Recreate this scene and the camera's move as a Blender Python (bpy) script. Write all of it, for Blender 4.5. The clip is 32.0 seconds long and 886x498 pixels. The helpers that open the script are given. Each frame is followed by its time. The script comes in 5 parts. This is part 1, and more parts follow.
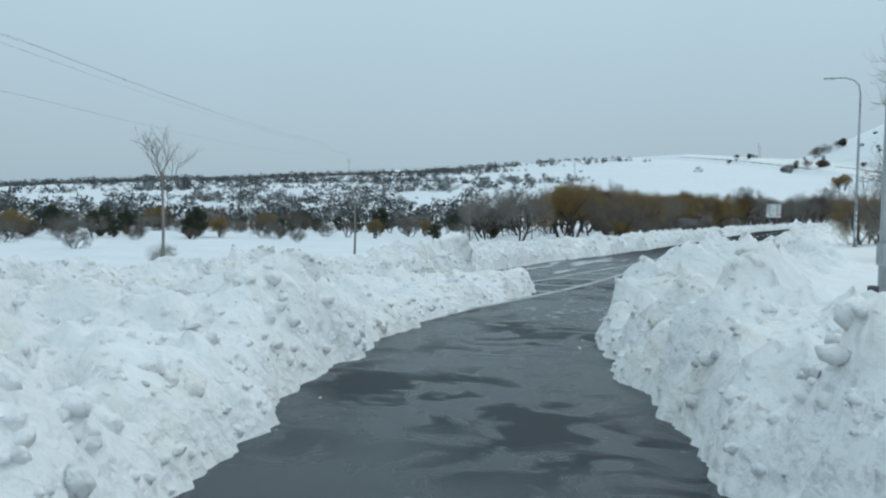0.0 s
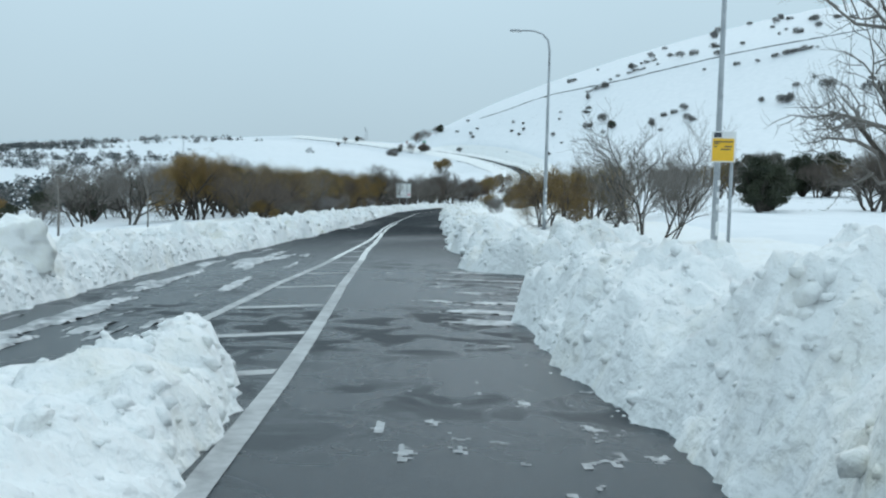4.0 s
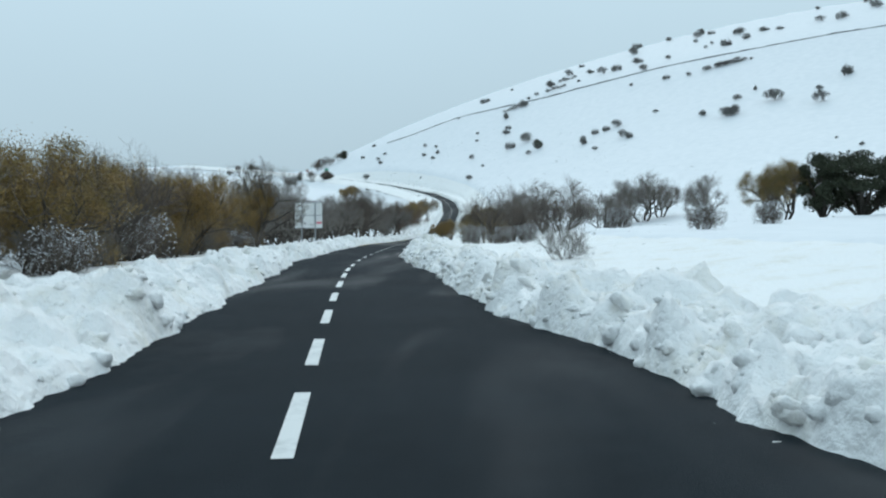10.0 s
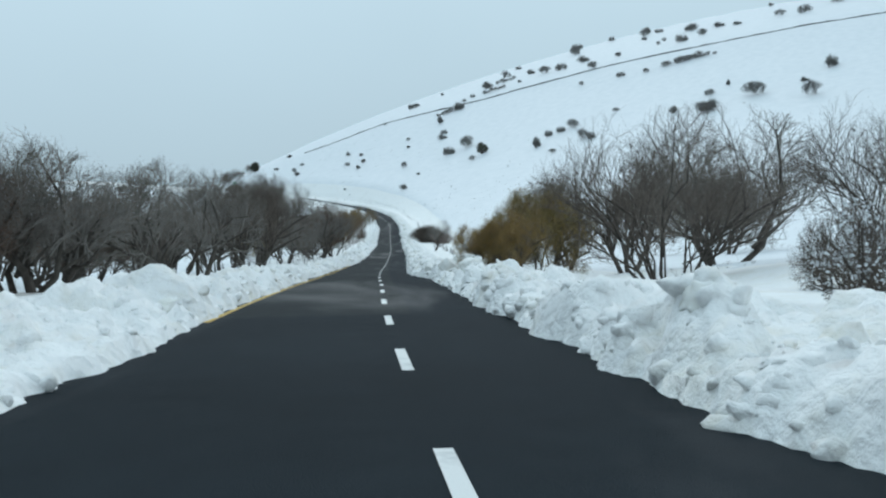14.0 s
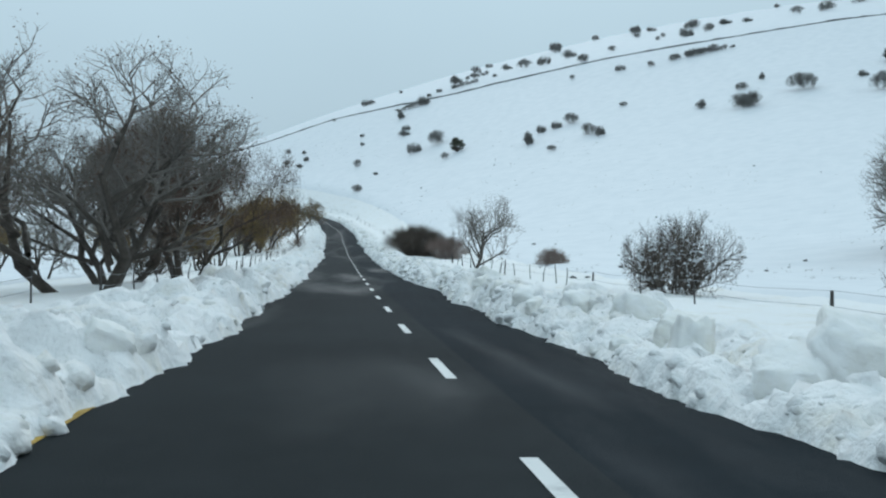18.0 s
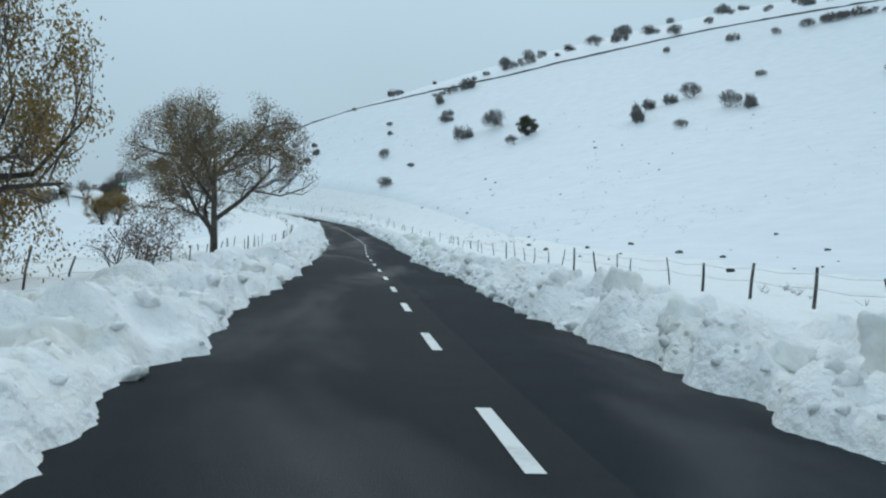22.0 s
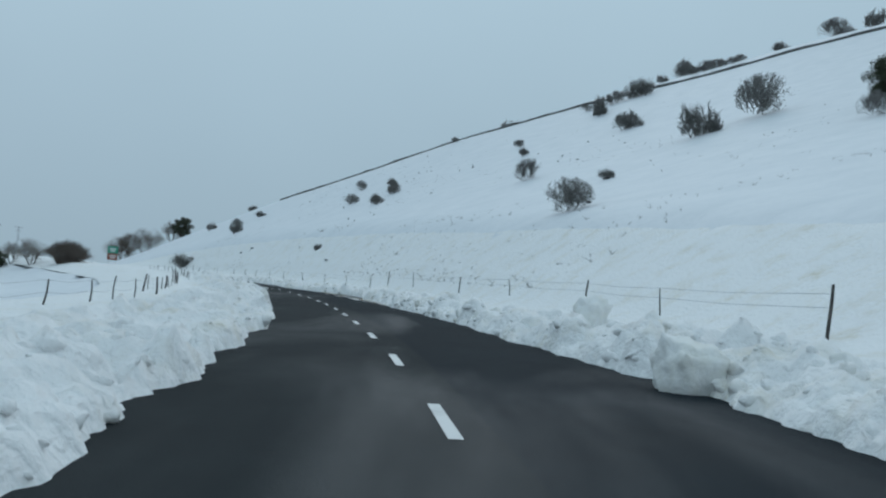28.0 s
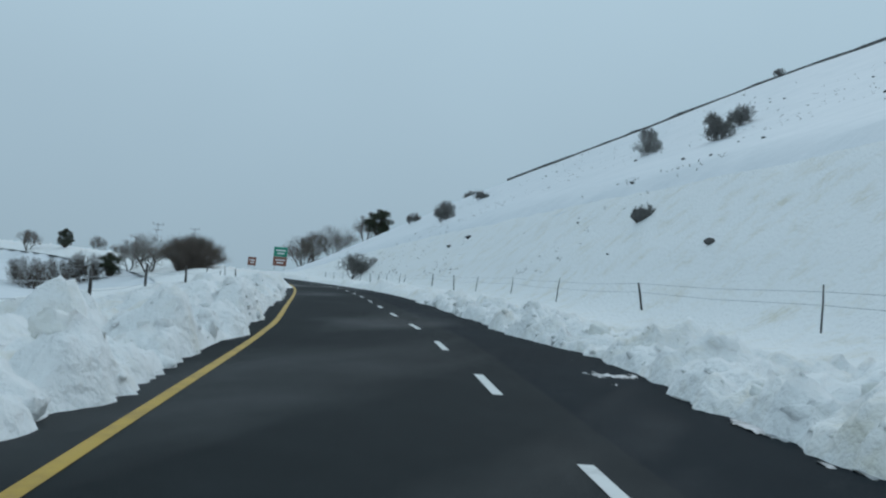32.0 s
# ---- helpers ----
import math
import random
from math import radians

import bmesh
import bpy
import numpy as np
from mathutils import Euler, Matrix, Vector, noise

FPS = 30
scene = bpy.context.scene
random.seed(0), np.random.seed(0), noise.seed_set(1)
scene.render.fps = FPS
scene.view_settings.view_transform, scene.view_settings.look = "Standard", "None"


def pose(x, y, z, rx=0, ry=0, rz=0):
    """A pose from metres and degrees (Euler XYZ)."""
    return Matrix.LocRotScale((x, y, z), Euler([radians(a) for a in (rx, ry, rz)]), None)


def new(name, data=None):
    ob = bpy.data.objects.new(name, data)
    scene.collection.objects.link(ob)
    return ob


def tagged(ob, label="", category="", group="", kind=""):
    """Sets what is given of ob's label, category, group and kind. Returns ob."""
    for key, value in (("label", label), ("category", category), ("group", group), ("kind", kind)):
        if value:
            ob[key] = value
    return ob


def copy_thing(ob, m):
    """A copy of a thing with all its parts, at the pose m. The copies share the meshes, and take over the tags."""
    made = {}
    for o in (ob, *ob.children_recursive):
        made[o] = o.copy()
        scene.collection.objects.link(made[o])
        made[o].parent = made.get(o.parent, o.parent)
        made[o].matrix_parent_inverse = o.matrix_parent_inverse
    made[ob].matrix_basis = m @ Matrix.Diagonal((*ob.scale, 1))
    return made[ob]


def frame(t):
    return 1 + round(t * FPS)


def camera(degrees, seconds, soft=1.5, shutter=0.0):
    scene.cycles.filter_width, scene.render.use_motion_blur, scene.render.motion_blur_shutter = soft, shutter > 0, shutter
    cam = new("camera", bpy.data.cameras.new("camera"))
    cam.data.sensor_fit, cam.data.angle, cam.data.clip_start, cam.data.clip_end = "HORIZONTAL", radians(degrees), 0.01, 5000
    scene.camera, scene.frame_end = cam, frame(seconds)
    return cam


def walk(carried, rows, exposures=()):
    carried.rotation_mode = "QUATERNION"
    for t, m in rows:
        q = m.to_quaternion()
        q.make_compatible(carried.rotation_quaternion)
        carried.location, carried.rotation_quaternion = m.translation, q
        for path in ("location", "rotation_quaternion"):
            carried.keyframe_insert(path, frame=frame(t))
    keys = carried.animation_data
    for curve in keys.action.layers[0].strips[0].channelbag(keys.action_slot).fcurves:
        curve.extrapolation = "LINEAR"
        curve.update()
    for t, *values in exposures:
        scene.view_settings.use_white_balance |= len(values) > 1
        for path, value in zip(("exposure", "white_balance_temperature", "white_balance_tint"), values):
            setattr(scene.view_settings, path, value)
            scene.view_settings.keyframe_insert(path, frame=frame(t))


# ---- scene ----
cam = camera(51.9, 32.0, soft=2.2)
METRES, EYE = 480.0, 1.5
EXPOSURES = [(0.0, -0.15, 6300, 10), (2.0, -0.25, 6300, 10), (4.0, 0.05, 6300, 10), (13.0, 0.0, 6300, 10), (20.0, -0.15, 6250, 10), (23.0, -0.3, 6150, 10), (24.5, -0.58, 6060, 10), (32.0, -0.52, 6060, 10)]
ROWS = [
    (0.0, 0.0, 0.0, 0.0, 0.05, -3.13, -0.86),
    (0.5, -0.0004, 0.0023, -0.0001, -2.35, -3.1, -1.33),
    (1.0, -0.0007, 0.005, -0.0002, -4.46, -3.64, -1.34),
    (1.5, -0.001, 0.0084, -0.0003, -6.23, -4.43, -0.52),
    (2.0, -0.0011, 0.012, -0.0004, -10.2, -5.23, -0.02),
    (2.5, -0.001, 0.0159, -0.0006, -14.36, -5.04, -0.5),
    (3.0, -0.0005, 0.0199, -0.0007, -18.35, -4.4, -0.71),
    (3.5, 0.0002, 0.0239, -0.0009, -21.45, -4.72, -0.16),
    (4.0, 0.0013, 0.0284, -0.001, -24.2, -3.82, -1.39),
    (4.5, 0.0028, 0.0332, -0.0012, -26.17, -2.88, -1.48),
    (6.5, 0.0129, 0.0622, -0.002, -28.66, -0.75, -0.6),
    (7.0, 0.0162, 0.071, -0.0021, -28.4, -1.54, -1.14),
    (7.5, 0.02, 0.0807, -0.0023, -29.57, -2.26, -0.12),
    (8.0, 0.0241, 0.0908, -0.0024, -29.65, -1.75, -0.4),
    (8.5, 0.0285, 0.1014, -0.0026, -30.43, -1.75, 0.09),
    (9.0, 0.0334, 0.1132, -0.0027, -30.07, -1.48, -0.4),
    (9.5, 0.0386, 0.1253, -0.0028, -29.69, -1.85, -0.14),
    (10.0, 0.0444, 0.1385, -0.003, -30.39, -1.71, -0.03),
    (10.5, 0.0505, 0.152, -0.0033, -31.09, -0.89, 0.42),
    (11.0, 0.0566, 0.1656, -0.0035, -32.04, -1.14, 0.5),
    (11.5, 0.0632, 0.1798, -0.0037, -32.5, -0.93, 0.67),
    (12.0, 0.0701, 0.1943, -0.0039, -34.06, -1.79, 1.16),
    (12.5, 0.0772, 0.2088, -0.004, -34.93, -1.69, 0.94),
    (13.0, 0.085, 0.2242, -0.0042, -35.19, -2.31, 0.53),
    (13.5, 0.0934, 0.2399, -0.0045, -35.02, -0.73, 1.21),
    (15.5, 0.1277, 0.3012, -0.005, -38.38, -0.06, -1.39),
    (16.0, 0.1379, 0.3182, -0.0054, -38.75, 0.07, -0.91),
    (16.5, 0.1483, 0.3352, -0.0057, -38.19, 0.85, -1.39),
    (17.0, 0.159, 0.3522, -0.006, -38.13, 1.28, -1.74),
    (17.5, 0.1699, 0.3696, -0.0062, -38.69, 1.06, -1.15),
    (18.0, 0.1811, 0.3872, -0.0063, -39.21, 0.91, -1.09),
    (18.5, 0.1928, 0.4054, -0.0063, -39.59, 1.44, -0.61),
    (19.0, 0.2048, 0.424, -0.0062, -38.65, 1.72, -1.07),
    (19.5, 0.2165, 0.4423, -0.006, -38.5, 2.0, -1.62),
    (20.0, 0.2284, 0.4606, -0.0057, -38.15, 2.36, -1.5),
    (20.5, 0.2403, 0.4791, -0.0053, -37.76, 2.23, -1.66),
    (21.0, 0.2524, 0.4982, -0.0047, -38.06, 2.89, -1.78),
    (21.5, 0.2643, 0.5172, -0.0039, -38.77, 2.54, -2.4),
    (22.0, 0.2757, 0.5348, -0.0033, -38.11, 2.29, -2.04),
    (22.5, 0.2873, 0.5528, -0.0024, -37.83, 1.95, -0.98),
    (23.0, 0.2983, 0.5701, -0.0013, -37.84, 1.57, -0.66),
    (23.5, 0.3095, 0.588, -0.0002, -37.95, 5.2, -2.44),
    (24.0, 0.3199, 0.6046, 0.0008, -37.79, 6.26, -2.47),
    (24.5, 0.3308, 0.6219, 0.0021, -37.72, 5.99, -1.48),
    (25.0, 0.3414, 0.639, 0.0034, -37.18, 6.2, -2.06),
    (25.5, 0.3523, 0.6567, 0.0049, -36.14, 6.69, -2.14),
    (27.5, 0.3914, 0.7239, 0.0108, -33.47, 8.14, -4.02),
    (28.0, 0.4004, 0.7405, 0.0126, -32.56, 7.54, -3.0),
    (28.5, 0.4089, 0.7573, 0.0144, -31.74, 7.18, -3.08),
    (29.0, 0.4171, 0.7748, 0.0163, -28.88, 7.54, -3.92),
    (29.5, 0.4247, 0.7922, 0.0179, -27.86, 7.19, -3.94),
    (30.0, 0.4316, 0.8101, 0.0197, -26.12, 7.28, -3.78),
    (30.5, 0.4379, 0.8282, 0.0213, -24.07, 8.14, -5.7),
    (31.0, 0.4436, 0.8465, 0.0232, -21.84, 7.01, -5.2),
    (31.5, 0.4484, 0.8633, 0.0249, -19.9, 6.68, -4.68),
    (32.0, 0.4533, 0.8822, 0.0268, -19.0, 7.28, -4.08),
]
walk(cam, [(t, pose(0, 0, EYE) @ pose(METRES * x, METRES * y, METRES * z, 90 + pitch, roll, yaw)) for t, x, y, z, yaw, pitch, roll in ROWS],
     exposures=EXPOSURES)

# ---- light: a closed overcast sky over snow ----
SUN_TURN, SUN_UP = radians(140), radians(40)
world = bpy.data.worlds.new("overcast")
scene.world = world
world.use_nodes = True
wn, wl = world.node_tree.nodes, world.node_tree.links
sky = wn.new("ShaderNodeTexSky")
sky.sky_type, sky.sun_disc, sky.sun_elevation, sky.sun_rotation = "NISHITA", False, SUN_UP, SUN_TURN
sky.dust_density, sky.air_density = 3.0, 1.0
coord = wn.new("ShaderNodeTexCoord")
apart = wn.new("ShaderNodeSeparateXYZ")
wl.new(coord.outputs["Generated"], apart.inputs[0])
cloud = wn.new("ShaderNodeValToRGB")
cloud.color_ramp.elements[0].position, cloud.color_ramp.elements[0].color = 0.0, (4.45, 5.8, 6.5, 1)
cloud.color_ramp.elements[1].position, cloud.color_ramp.elements[1].color = 0.5, (7.1, 9.2, 10.05, 1)
wl.new(apart.outputs["Z"], cloud.inputs[0])
veil = wn.new("ShaderNodeTexNoise")
veil.inputs["Scale"].default_value, veil.inputs["Detail"].default_value = 1.6, 4.0
wl.new(coord.outputs["Generated"], veil.inputs["Vector"])
veil_ramp = wn.new("ShaderNodeMapRange")
veil_ramp.inputs["To Min"].default_value, veil_ramp.inputs["To Max"].default_value = 0.9, 1.1
wl.new(veil.outputs["Fac"], veil_ramp.inputs["Value"])
tint = wn.new("ShaderNodeVectorMath")
tint.operation = "SCALE"
wl.new(cloud.outputs["Color"], tint.inputs[0])
wl.new(veil_ramp.outputs["Result"], tint.inputs["Scale"])
blend = wn.new("ShaderNodeMixRGB")
blend.inputs["Fac"].default_value = 0.92
wl.new(sky.outputs["Color"], blend.inputs["Color1"])
wl.new(tint.outputs["Vector"], blend.inputs["Color2"])
wn["Background"].inputs["Strength"].default_value = 0.1
wl.new(blend.outputs["Color"], wn["Background"].inputs["Color"])
sun = new("sun", bpy.data.lights.new("sun", "SUN"))
sun.data.energy, sun.data.angle, sun.data.color = 0.6, radians(25), (1.0, 0.98, 0.95)
sun.matrix_world = pose(0, 0, 60, 50, 0, 140)

# ---- materials ----
def material(name, colours, scale=4.0, rough=0.7, bump=0.3, bump_scale=None, fine=40.0, detail=6.0, vary=0.0, coat=0.0, metal=0.0, low=0.35, high=0.65, gloss=0.5, deep=0.05):
    """A surface whose colour wanders between two tones at two scales, with a relief."""
    m = bpy.data.materials.new(name)
    m.use_nodes = True
    n, l = m.node_tree.nodes, m.node_tree.links
    bsdf = n["Principled BSDF"]
    bsdf.inputs["Roughness"].default_value, bsdf.inputs["Metallic"].default_value = rough, metal
    bsdf.inputs["Coat Weight"].default_value, bsdf.inputs["Specular IOR Level"].default_value = coat, gloss
    place = n.new("ShaderNodeNewGeometry")
    big, small = n.new("ShaderNodeTexNoise"), n.new("ShaderNodeTexNoise")
    for tex, s in ((big, scale), (small, fine)):
        tex.inputs["Scale"].default_value, tex.inputs["Detail"].default_value = s, detail
        l.new(place.outputs["Position"], tex.inputs["Vector"])
    both = n.new("ShaderNodeMath")
    both.operation = "MULTIPLY_ADD"
    both.inputs[1].default_value = 0.35
    l.new(small.outputs["Fac"], both.inputs[0])
    half = n.new("ShaderNodeMath")
    half.operation = "MULTIPLY"
    half.inputs[1].default_value = 0.65
    l.new(big.outputs["Fac"], half.inputs[0])
    l.new(half.outputs[0], both.inputs[2])
    source = both.outputs[0]
    if vary:
        info = n.new("ShaderNodeObjectInfo")
        shift = n.new("ShaderNodeMath")
        shift.operation, shift.inputs[1].default_value = "MULTIPLY_ADD", vary
        l.new(info.outputs["Random"], shift.inputs[0])
        l.new(source, shift.inputs[2])
        source = shift.outputs[0]
    ramp = n.new("ShaderNodeValToRGB")
    stops = ramp.color_ramp.elements
    stops[0].position, stops[1].position = low, high
    stops[0].color, stops[1].color = (*colours[0], 1), (*colours[-1], 1)
    for i, c in enumerate(colours[1:-1]):
        e = stops.new(low + (high - low) * (i + 1) / (len(colours) - 1))
        e.color = (*c, 1)
    l.new(source, ramp.inputs[0])
    l.new(ramp.outputs[0], bsdf.inputs["Base Color"])
    if bump:
        relief = n.new("ShaderNodeTexNoise")
        relief.inputs["Scale"].default_value, relief.inputs["Detail"].default_value = bump_scale or fine, 8.0
        l.new(place.outputs["Position"], relief.inputs["Vector"])
        b = n.new("ShaderNodeBump")
        b.inputs["Strength"].default_value, b.inputs["Distance"].default_value = bump, deep
        l.new(relief.outputs["Fac"], b.inputs["Height"])
        l.new(b.outputs[0], bsdf.inputs["Normal"])
    return m


def asphalt_material(name, tones, gloss):
    """Dark asphalt, damp in long streaks, and under a broken film of melt water towards the junction."""
    m = material(name, tones, 0.25, 0.85, 0.35, 90.0, 2.2, low=0.3, high=0.7, gloss=gloss)
    n, l = m.node_tree.nodes, m.node_tree.links
    bsdf = n["Principled BSDF"]
    dry = bsdf.inputs["Base Color"].links[0].from_socket
    place = n.new("ShaderNodeNewGeometry")
    lanes = n.new("ShaderNodeMapping")
    lanes.vector_type = "TEXTURE"
    lanes.inputs["Rotation"].default_value, lanes.inputs["Scale"].default_value = (0, 0, radians(-32)), (0.5, 2.4, 1.0)
    l.new(place.outputs["Position"], lanes.inputs["Vector"])

    def patches(scale, detail, low, high, source, distortion=0.0):
        tex, span = n.new("ShaderNodeTexNoise"), n.new("ShaderNodeMapRange")
        tex.inputs["Scale"].default_value, tex.inputs["Detail"].default_value, tex.inputs["Distortion"].default_value = scale, detail, distortion
        span.inputs["From Min"].default_value, span.inputs["From Max"].default_value = low, high
        l.new(source, tex.inputs["Vector"])
        l.new(tex.outputs["Fac"], span.inputs["Value"])
        return span.outputs["Result"]

    def sums(operation, a, b):
        node = n.new("ShaderNodeMath")
        node.operation, node.use_clamp = operation, True
        for k, value in enumerate((a, b)):
            if isinstance(value, float):
                node.inputs[k].default_value = value
            else:
                l.new(value, node.inputs[k])
        return node.outputs[0]

    def between(mask, low, high):
        span = n.new("ShaderNodeMapRange")
        span.inputs["To Min"].default_value, span.inputs["To Max"].default_value = low, high
        l.new(mask, span.inputs["Value"])
        return span.outputs["Result"]

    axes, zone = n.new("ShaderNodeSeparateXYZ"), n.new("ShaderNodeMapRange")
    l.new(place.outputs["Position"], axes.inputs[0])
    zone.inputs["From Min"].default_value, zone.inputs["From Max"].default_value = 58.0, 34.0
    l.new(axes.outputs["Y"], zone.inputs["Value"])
    damp = sums("MULTIPLY", patches(0.16, 5.0, 0.5, 0.72, lanes.outputs["Vector"], 0.6), sums("SUBTRACT", 1.0, zone.outputs["Result"]))
    near = n.new("ShaderNodeMapRange")
    near.inputs["From Min"].default_value, near.inputs["From Max"].default_value = 40.0, 30.0
    l.new(axes.outputs["Y"], near.inputs["Value"])
    worn = sums("MULTIPLY", patches(1.6, 9.0, 0.48, 0.56, place.outputs["Position"], 0.8), sums("MULTIPLY", near.outputs["Result"], 0.55))
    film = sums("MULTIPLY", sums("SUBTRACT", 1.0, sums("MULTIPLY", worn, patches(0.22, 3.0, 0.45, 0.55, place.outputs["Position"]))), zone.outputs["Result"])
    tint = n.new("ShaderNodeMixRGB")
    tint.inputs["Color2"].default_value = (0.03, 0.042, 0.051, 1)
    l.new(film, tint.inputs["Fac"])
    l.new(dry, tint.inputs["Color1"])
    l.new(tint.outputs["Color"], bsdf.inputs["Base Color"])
    smooth = sums("ADD", sums("MULTIPLY", damp, 0.6), film)
    l.new(between(smooth, 0.85, 0.27), bsdf.inputs["Roughness"])
    l.new(between(smooth, gloss, 0.3), bsdf.inputs["Specular IOR Level"])
    return m


SNOW = material("snow_field", [(0.71, 0.74, 0.77), (0.79, 0.81, 0.835)], 0.35, 0.75, 0.5, 1.3, 3.0, deep=0.1)
BANK = material("snow_ploughed", [(0.72, 0.69, 0.6), (0.83, 0.82, 0.79), (0.875, 0.88, 0.88)], 0.9, 0.75, 0.7, 7.0, 5.0, low=0.28, high=0.5, deep=0.14)
CHUNK = material("snow_lump", [(0.78, 0.77, 0.71), (0.88, 0.885, 0.88)], 1.5, 0.75, 0.5, 9.0, 8.0, vary=0.1, deep=0.06)
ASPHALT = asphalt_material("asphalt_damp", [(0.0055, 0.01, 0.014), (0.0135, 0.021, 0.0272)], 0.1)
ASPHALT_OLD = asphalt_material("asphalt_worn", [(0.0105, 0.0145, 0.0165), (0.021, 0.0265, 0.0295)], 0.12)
SLUSH = material("grey_slush", [(0.16, 0.17, 0.18), (0.4, 0.41, 0.42), (0.66, 0.67, 0.68)], 3.0, 0.4, 0.6, 14.0, 6.0)
WHITE_PAINT = material("road_paint_white", [(0.42, 0.43, 0.43), (0.68, 0.69, 0.68)], 2.0, 0.55, 0.15, 60.0, 14.0, low=0.3, high=0.5)
WORN_PAINT = material("road_paint_worn", [(0.16, 0.165, 0.17), (0.34, 0.345, 0.35), (0.5, 0.51, 0.51)], 1.5, 0.55, 0.15, 60.0, 9.0, low=0.3, high=0.6)
YELLOW_PAINT = material("road_paint_yellow", [(0.3, 0.18, 0.012), (0.52, 0.32, 0.02)], 2.0, 0.55, 0.15, 60.0, 14.0, low=0.3, high=0.55)
BARK = material("bark_dark", [(0.035, 0.028, 0.023), (0.11, 0.095, 0.08)], 3.0, 0.9, 0.6, 30.0, 20.0)
TWIG = material("twigs_brown", [(0.075, 0.06, 0.05), (0.155, 0.125, 0.105)], 0.8, 0.9, 0.0, vary=0.12)
TWIG_RED = material("twigs_reddish", [(0.14, 0.1, 0.085), (0.28, 0.21, 0.18)], 0.8, 0.9, 0.0, vary=0.12)
TWIG_GREY = material("twigs_grey", [(0.11, 0.1, 0.09), (0.23, 0.21, 0.19)], 0.8, 0.9, 0.0, vary=0.12)
LEAF_OCHRE = material("leaves_ochre", [(0.09, 0.085, 0.03), (0.19, 0.14, 0.045), (0.27, 0.17, 0.052)], 1.2, 0.7, 0.0, vary=0.2)
LEAF_OLIVE = material("leaves_olive_brown", [(0.07, 0.068, 0.03), (0.14, 0.115, 0.05), (0.19, 0.13, 0.06)], 1.2, 0.7, 0.0, vary=0.2)
LEAF_GREEN = material("leaves_evergreen", [(0.018, 0.026, 0.014), (0.05, 0.058, 0.03)], 1.5, 0.7, 0.0, vary=0.1)
LEAF_RUST = material("leaves_dry_brown", [(0.08, 0.05, 0.035), (0.17, 0.1, 0.07)], 1.5, 0.8, 0.0, vary=0.1)
# far woods: distance haze is put into these paler, greyer colours
FAR_GREEN = material("far_evergreen_hazed", [(0.03, 0.04, 0.042), (0.075, 0.088, 0.088)], 0.2, 0.8, 0.0)
FAR_GREY = material("far_twigs_hazed", [(0.1, 0.1, 0.1), (0.22, 0.21, 0.2)], 0.2, 0.9, 0.0)
# hillside shrubs: greyed and lightened in colour to stand in for haze
TWIG_HAZE = material("twigs_hazed", [(0.09, 0.088, 0.085), (0.22, 0.215, 0.21)], 0.8, 0.9, 0.0, vary=0.15)
LEAF_HAZE = material("leaves_hazed", [(0.07, 0.075, 0.065), (0.19, 0.19, 0.17)], 1.5, 0.8, 0.0, vary=0.15)
STEEL = material("steel_galvanised", [(0.3, 0.32, 0.34), (0.46, 0.48, 0.5)], 1.5, 0.45, 0.1, 20.0, 12.0, metal=0.6)
POST = material("fence_post_weathered", [(0.03, 0.028, 0.026), (0.10, 0.09, 0.085)], 3.0, 0.85, 0.3, 30.0, 20.0)
STONE = material("dark_basalt", [(0.05, 0.05, 0.05), (0.14, 0.135, 0.13)], 2.0, 0.9, 0.6, 8.0, 10.0)
PANEL = material("sign_panel_grey", [(0.7, 0.71, 0.7), (0.8, 0.81, 0.8)], 1.5, 0.5, 0.05, 10.0, 12.0)
PLATE_YELLOW = material("plate_yellow", [(0.75, 0.42, 0.02), (0.85, 0.5, 0.03)], 2.0, 0.45, 0.0)
PLATE_WHITE = material("plate_white", [(0.68, 0.68, 0.68), (0.8, 0.8, 0.8)], 3.0, 0.5, 0.0)
PLATE_GREEN = material("plate_green", [(0.01, 0.2, 0.13), (0.015, 0.27, 0.17)], 2.0, 0.45, 0.0)
PLATE_BROWN = material("plate_brown", [(0.16, 0.05, 0.03), (0.22, 0.075, 0.04)], 2.0, 0.45, 0.0)
PLATE_PINK = material("plate_pink", [(0.65, 0.2, 0.25), (0.75, 0.3, 0.33)], 2.0, 0.5, 0.0)
PLATE_DARK = material("plate_dark", [(0.03, 0.035, 0.05), (0.06, 0.065, 0.08)], 2.0, 0.5, 0.0)

# ---- the lie of the land ----
CENTRE = np.array([
    (-27.9, -46.0, 0.25), (-7.9, 0.0, 0.05), (3.3, 25.5, -0.78), (9.2, 39.4, -1.05), (13.7, 49.5, -1.19), (18.0, 59.95, -1.27), (24.2, 73.55, -1.42),
    (30.2, 86.4, -1.54), (36.5, 99.2, -1.61), (44.2, 113.3, -1.77), (54.0, 130.5, -1.94), (62.9, 145.3, -2.10), (79.9, 172.8, -2.57), (94.4, 195.5, -2.66),
    (114.3, 226.4, -2.24), (125.7, 244.3, -1.67), (137.0, 262.3, -0.91), (148.7, 280.7, 0.19), (160.0, 298.9, 1.43), (167.7, 311.0, 2.39), (172.0, 317.8, 2.98), (184.1, 338.9, 4.83), (200.1, 369.9, 7.97), (212.1, 399.5, 10.84),
    (221.4, 432.4, 14.13), (224.9, 448.5, 15.70), (230.0, 480.0, 18.70), (233.0, 520.0, 22.2), (231.0, 555.0, 25.4), (222.0, 590.0, 29.0), (205.0, 630.0, 33.0), (182.0, 675.0, 37.0)])


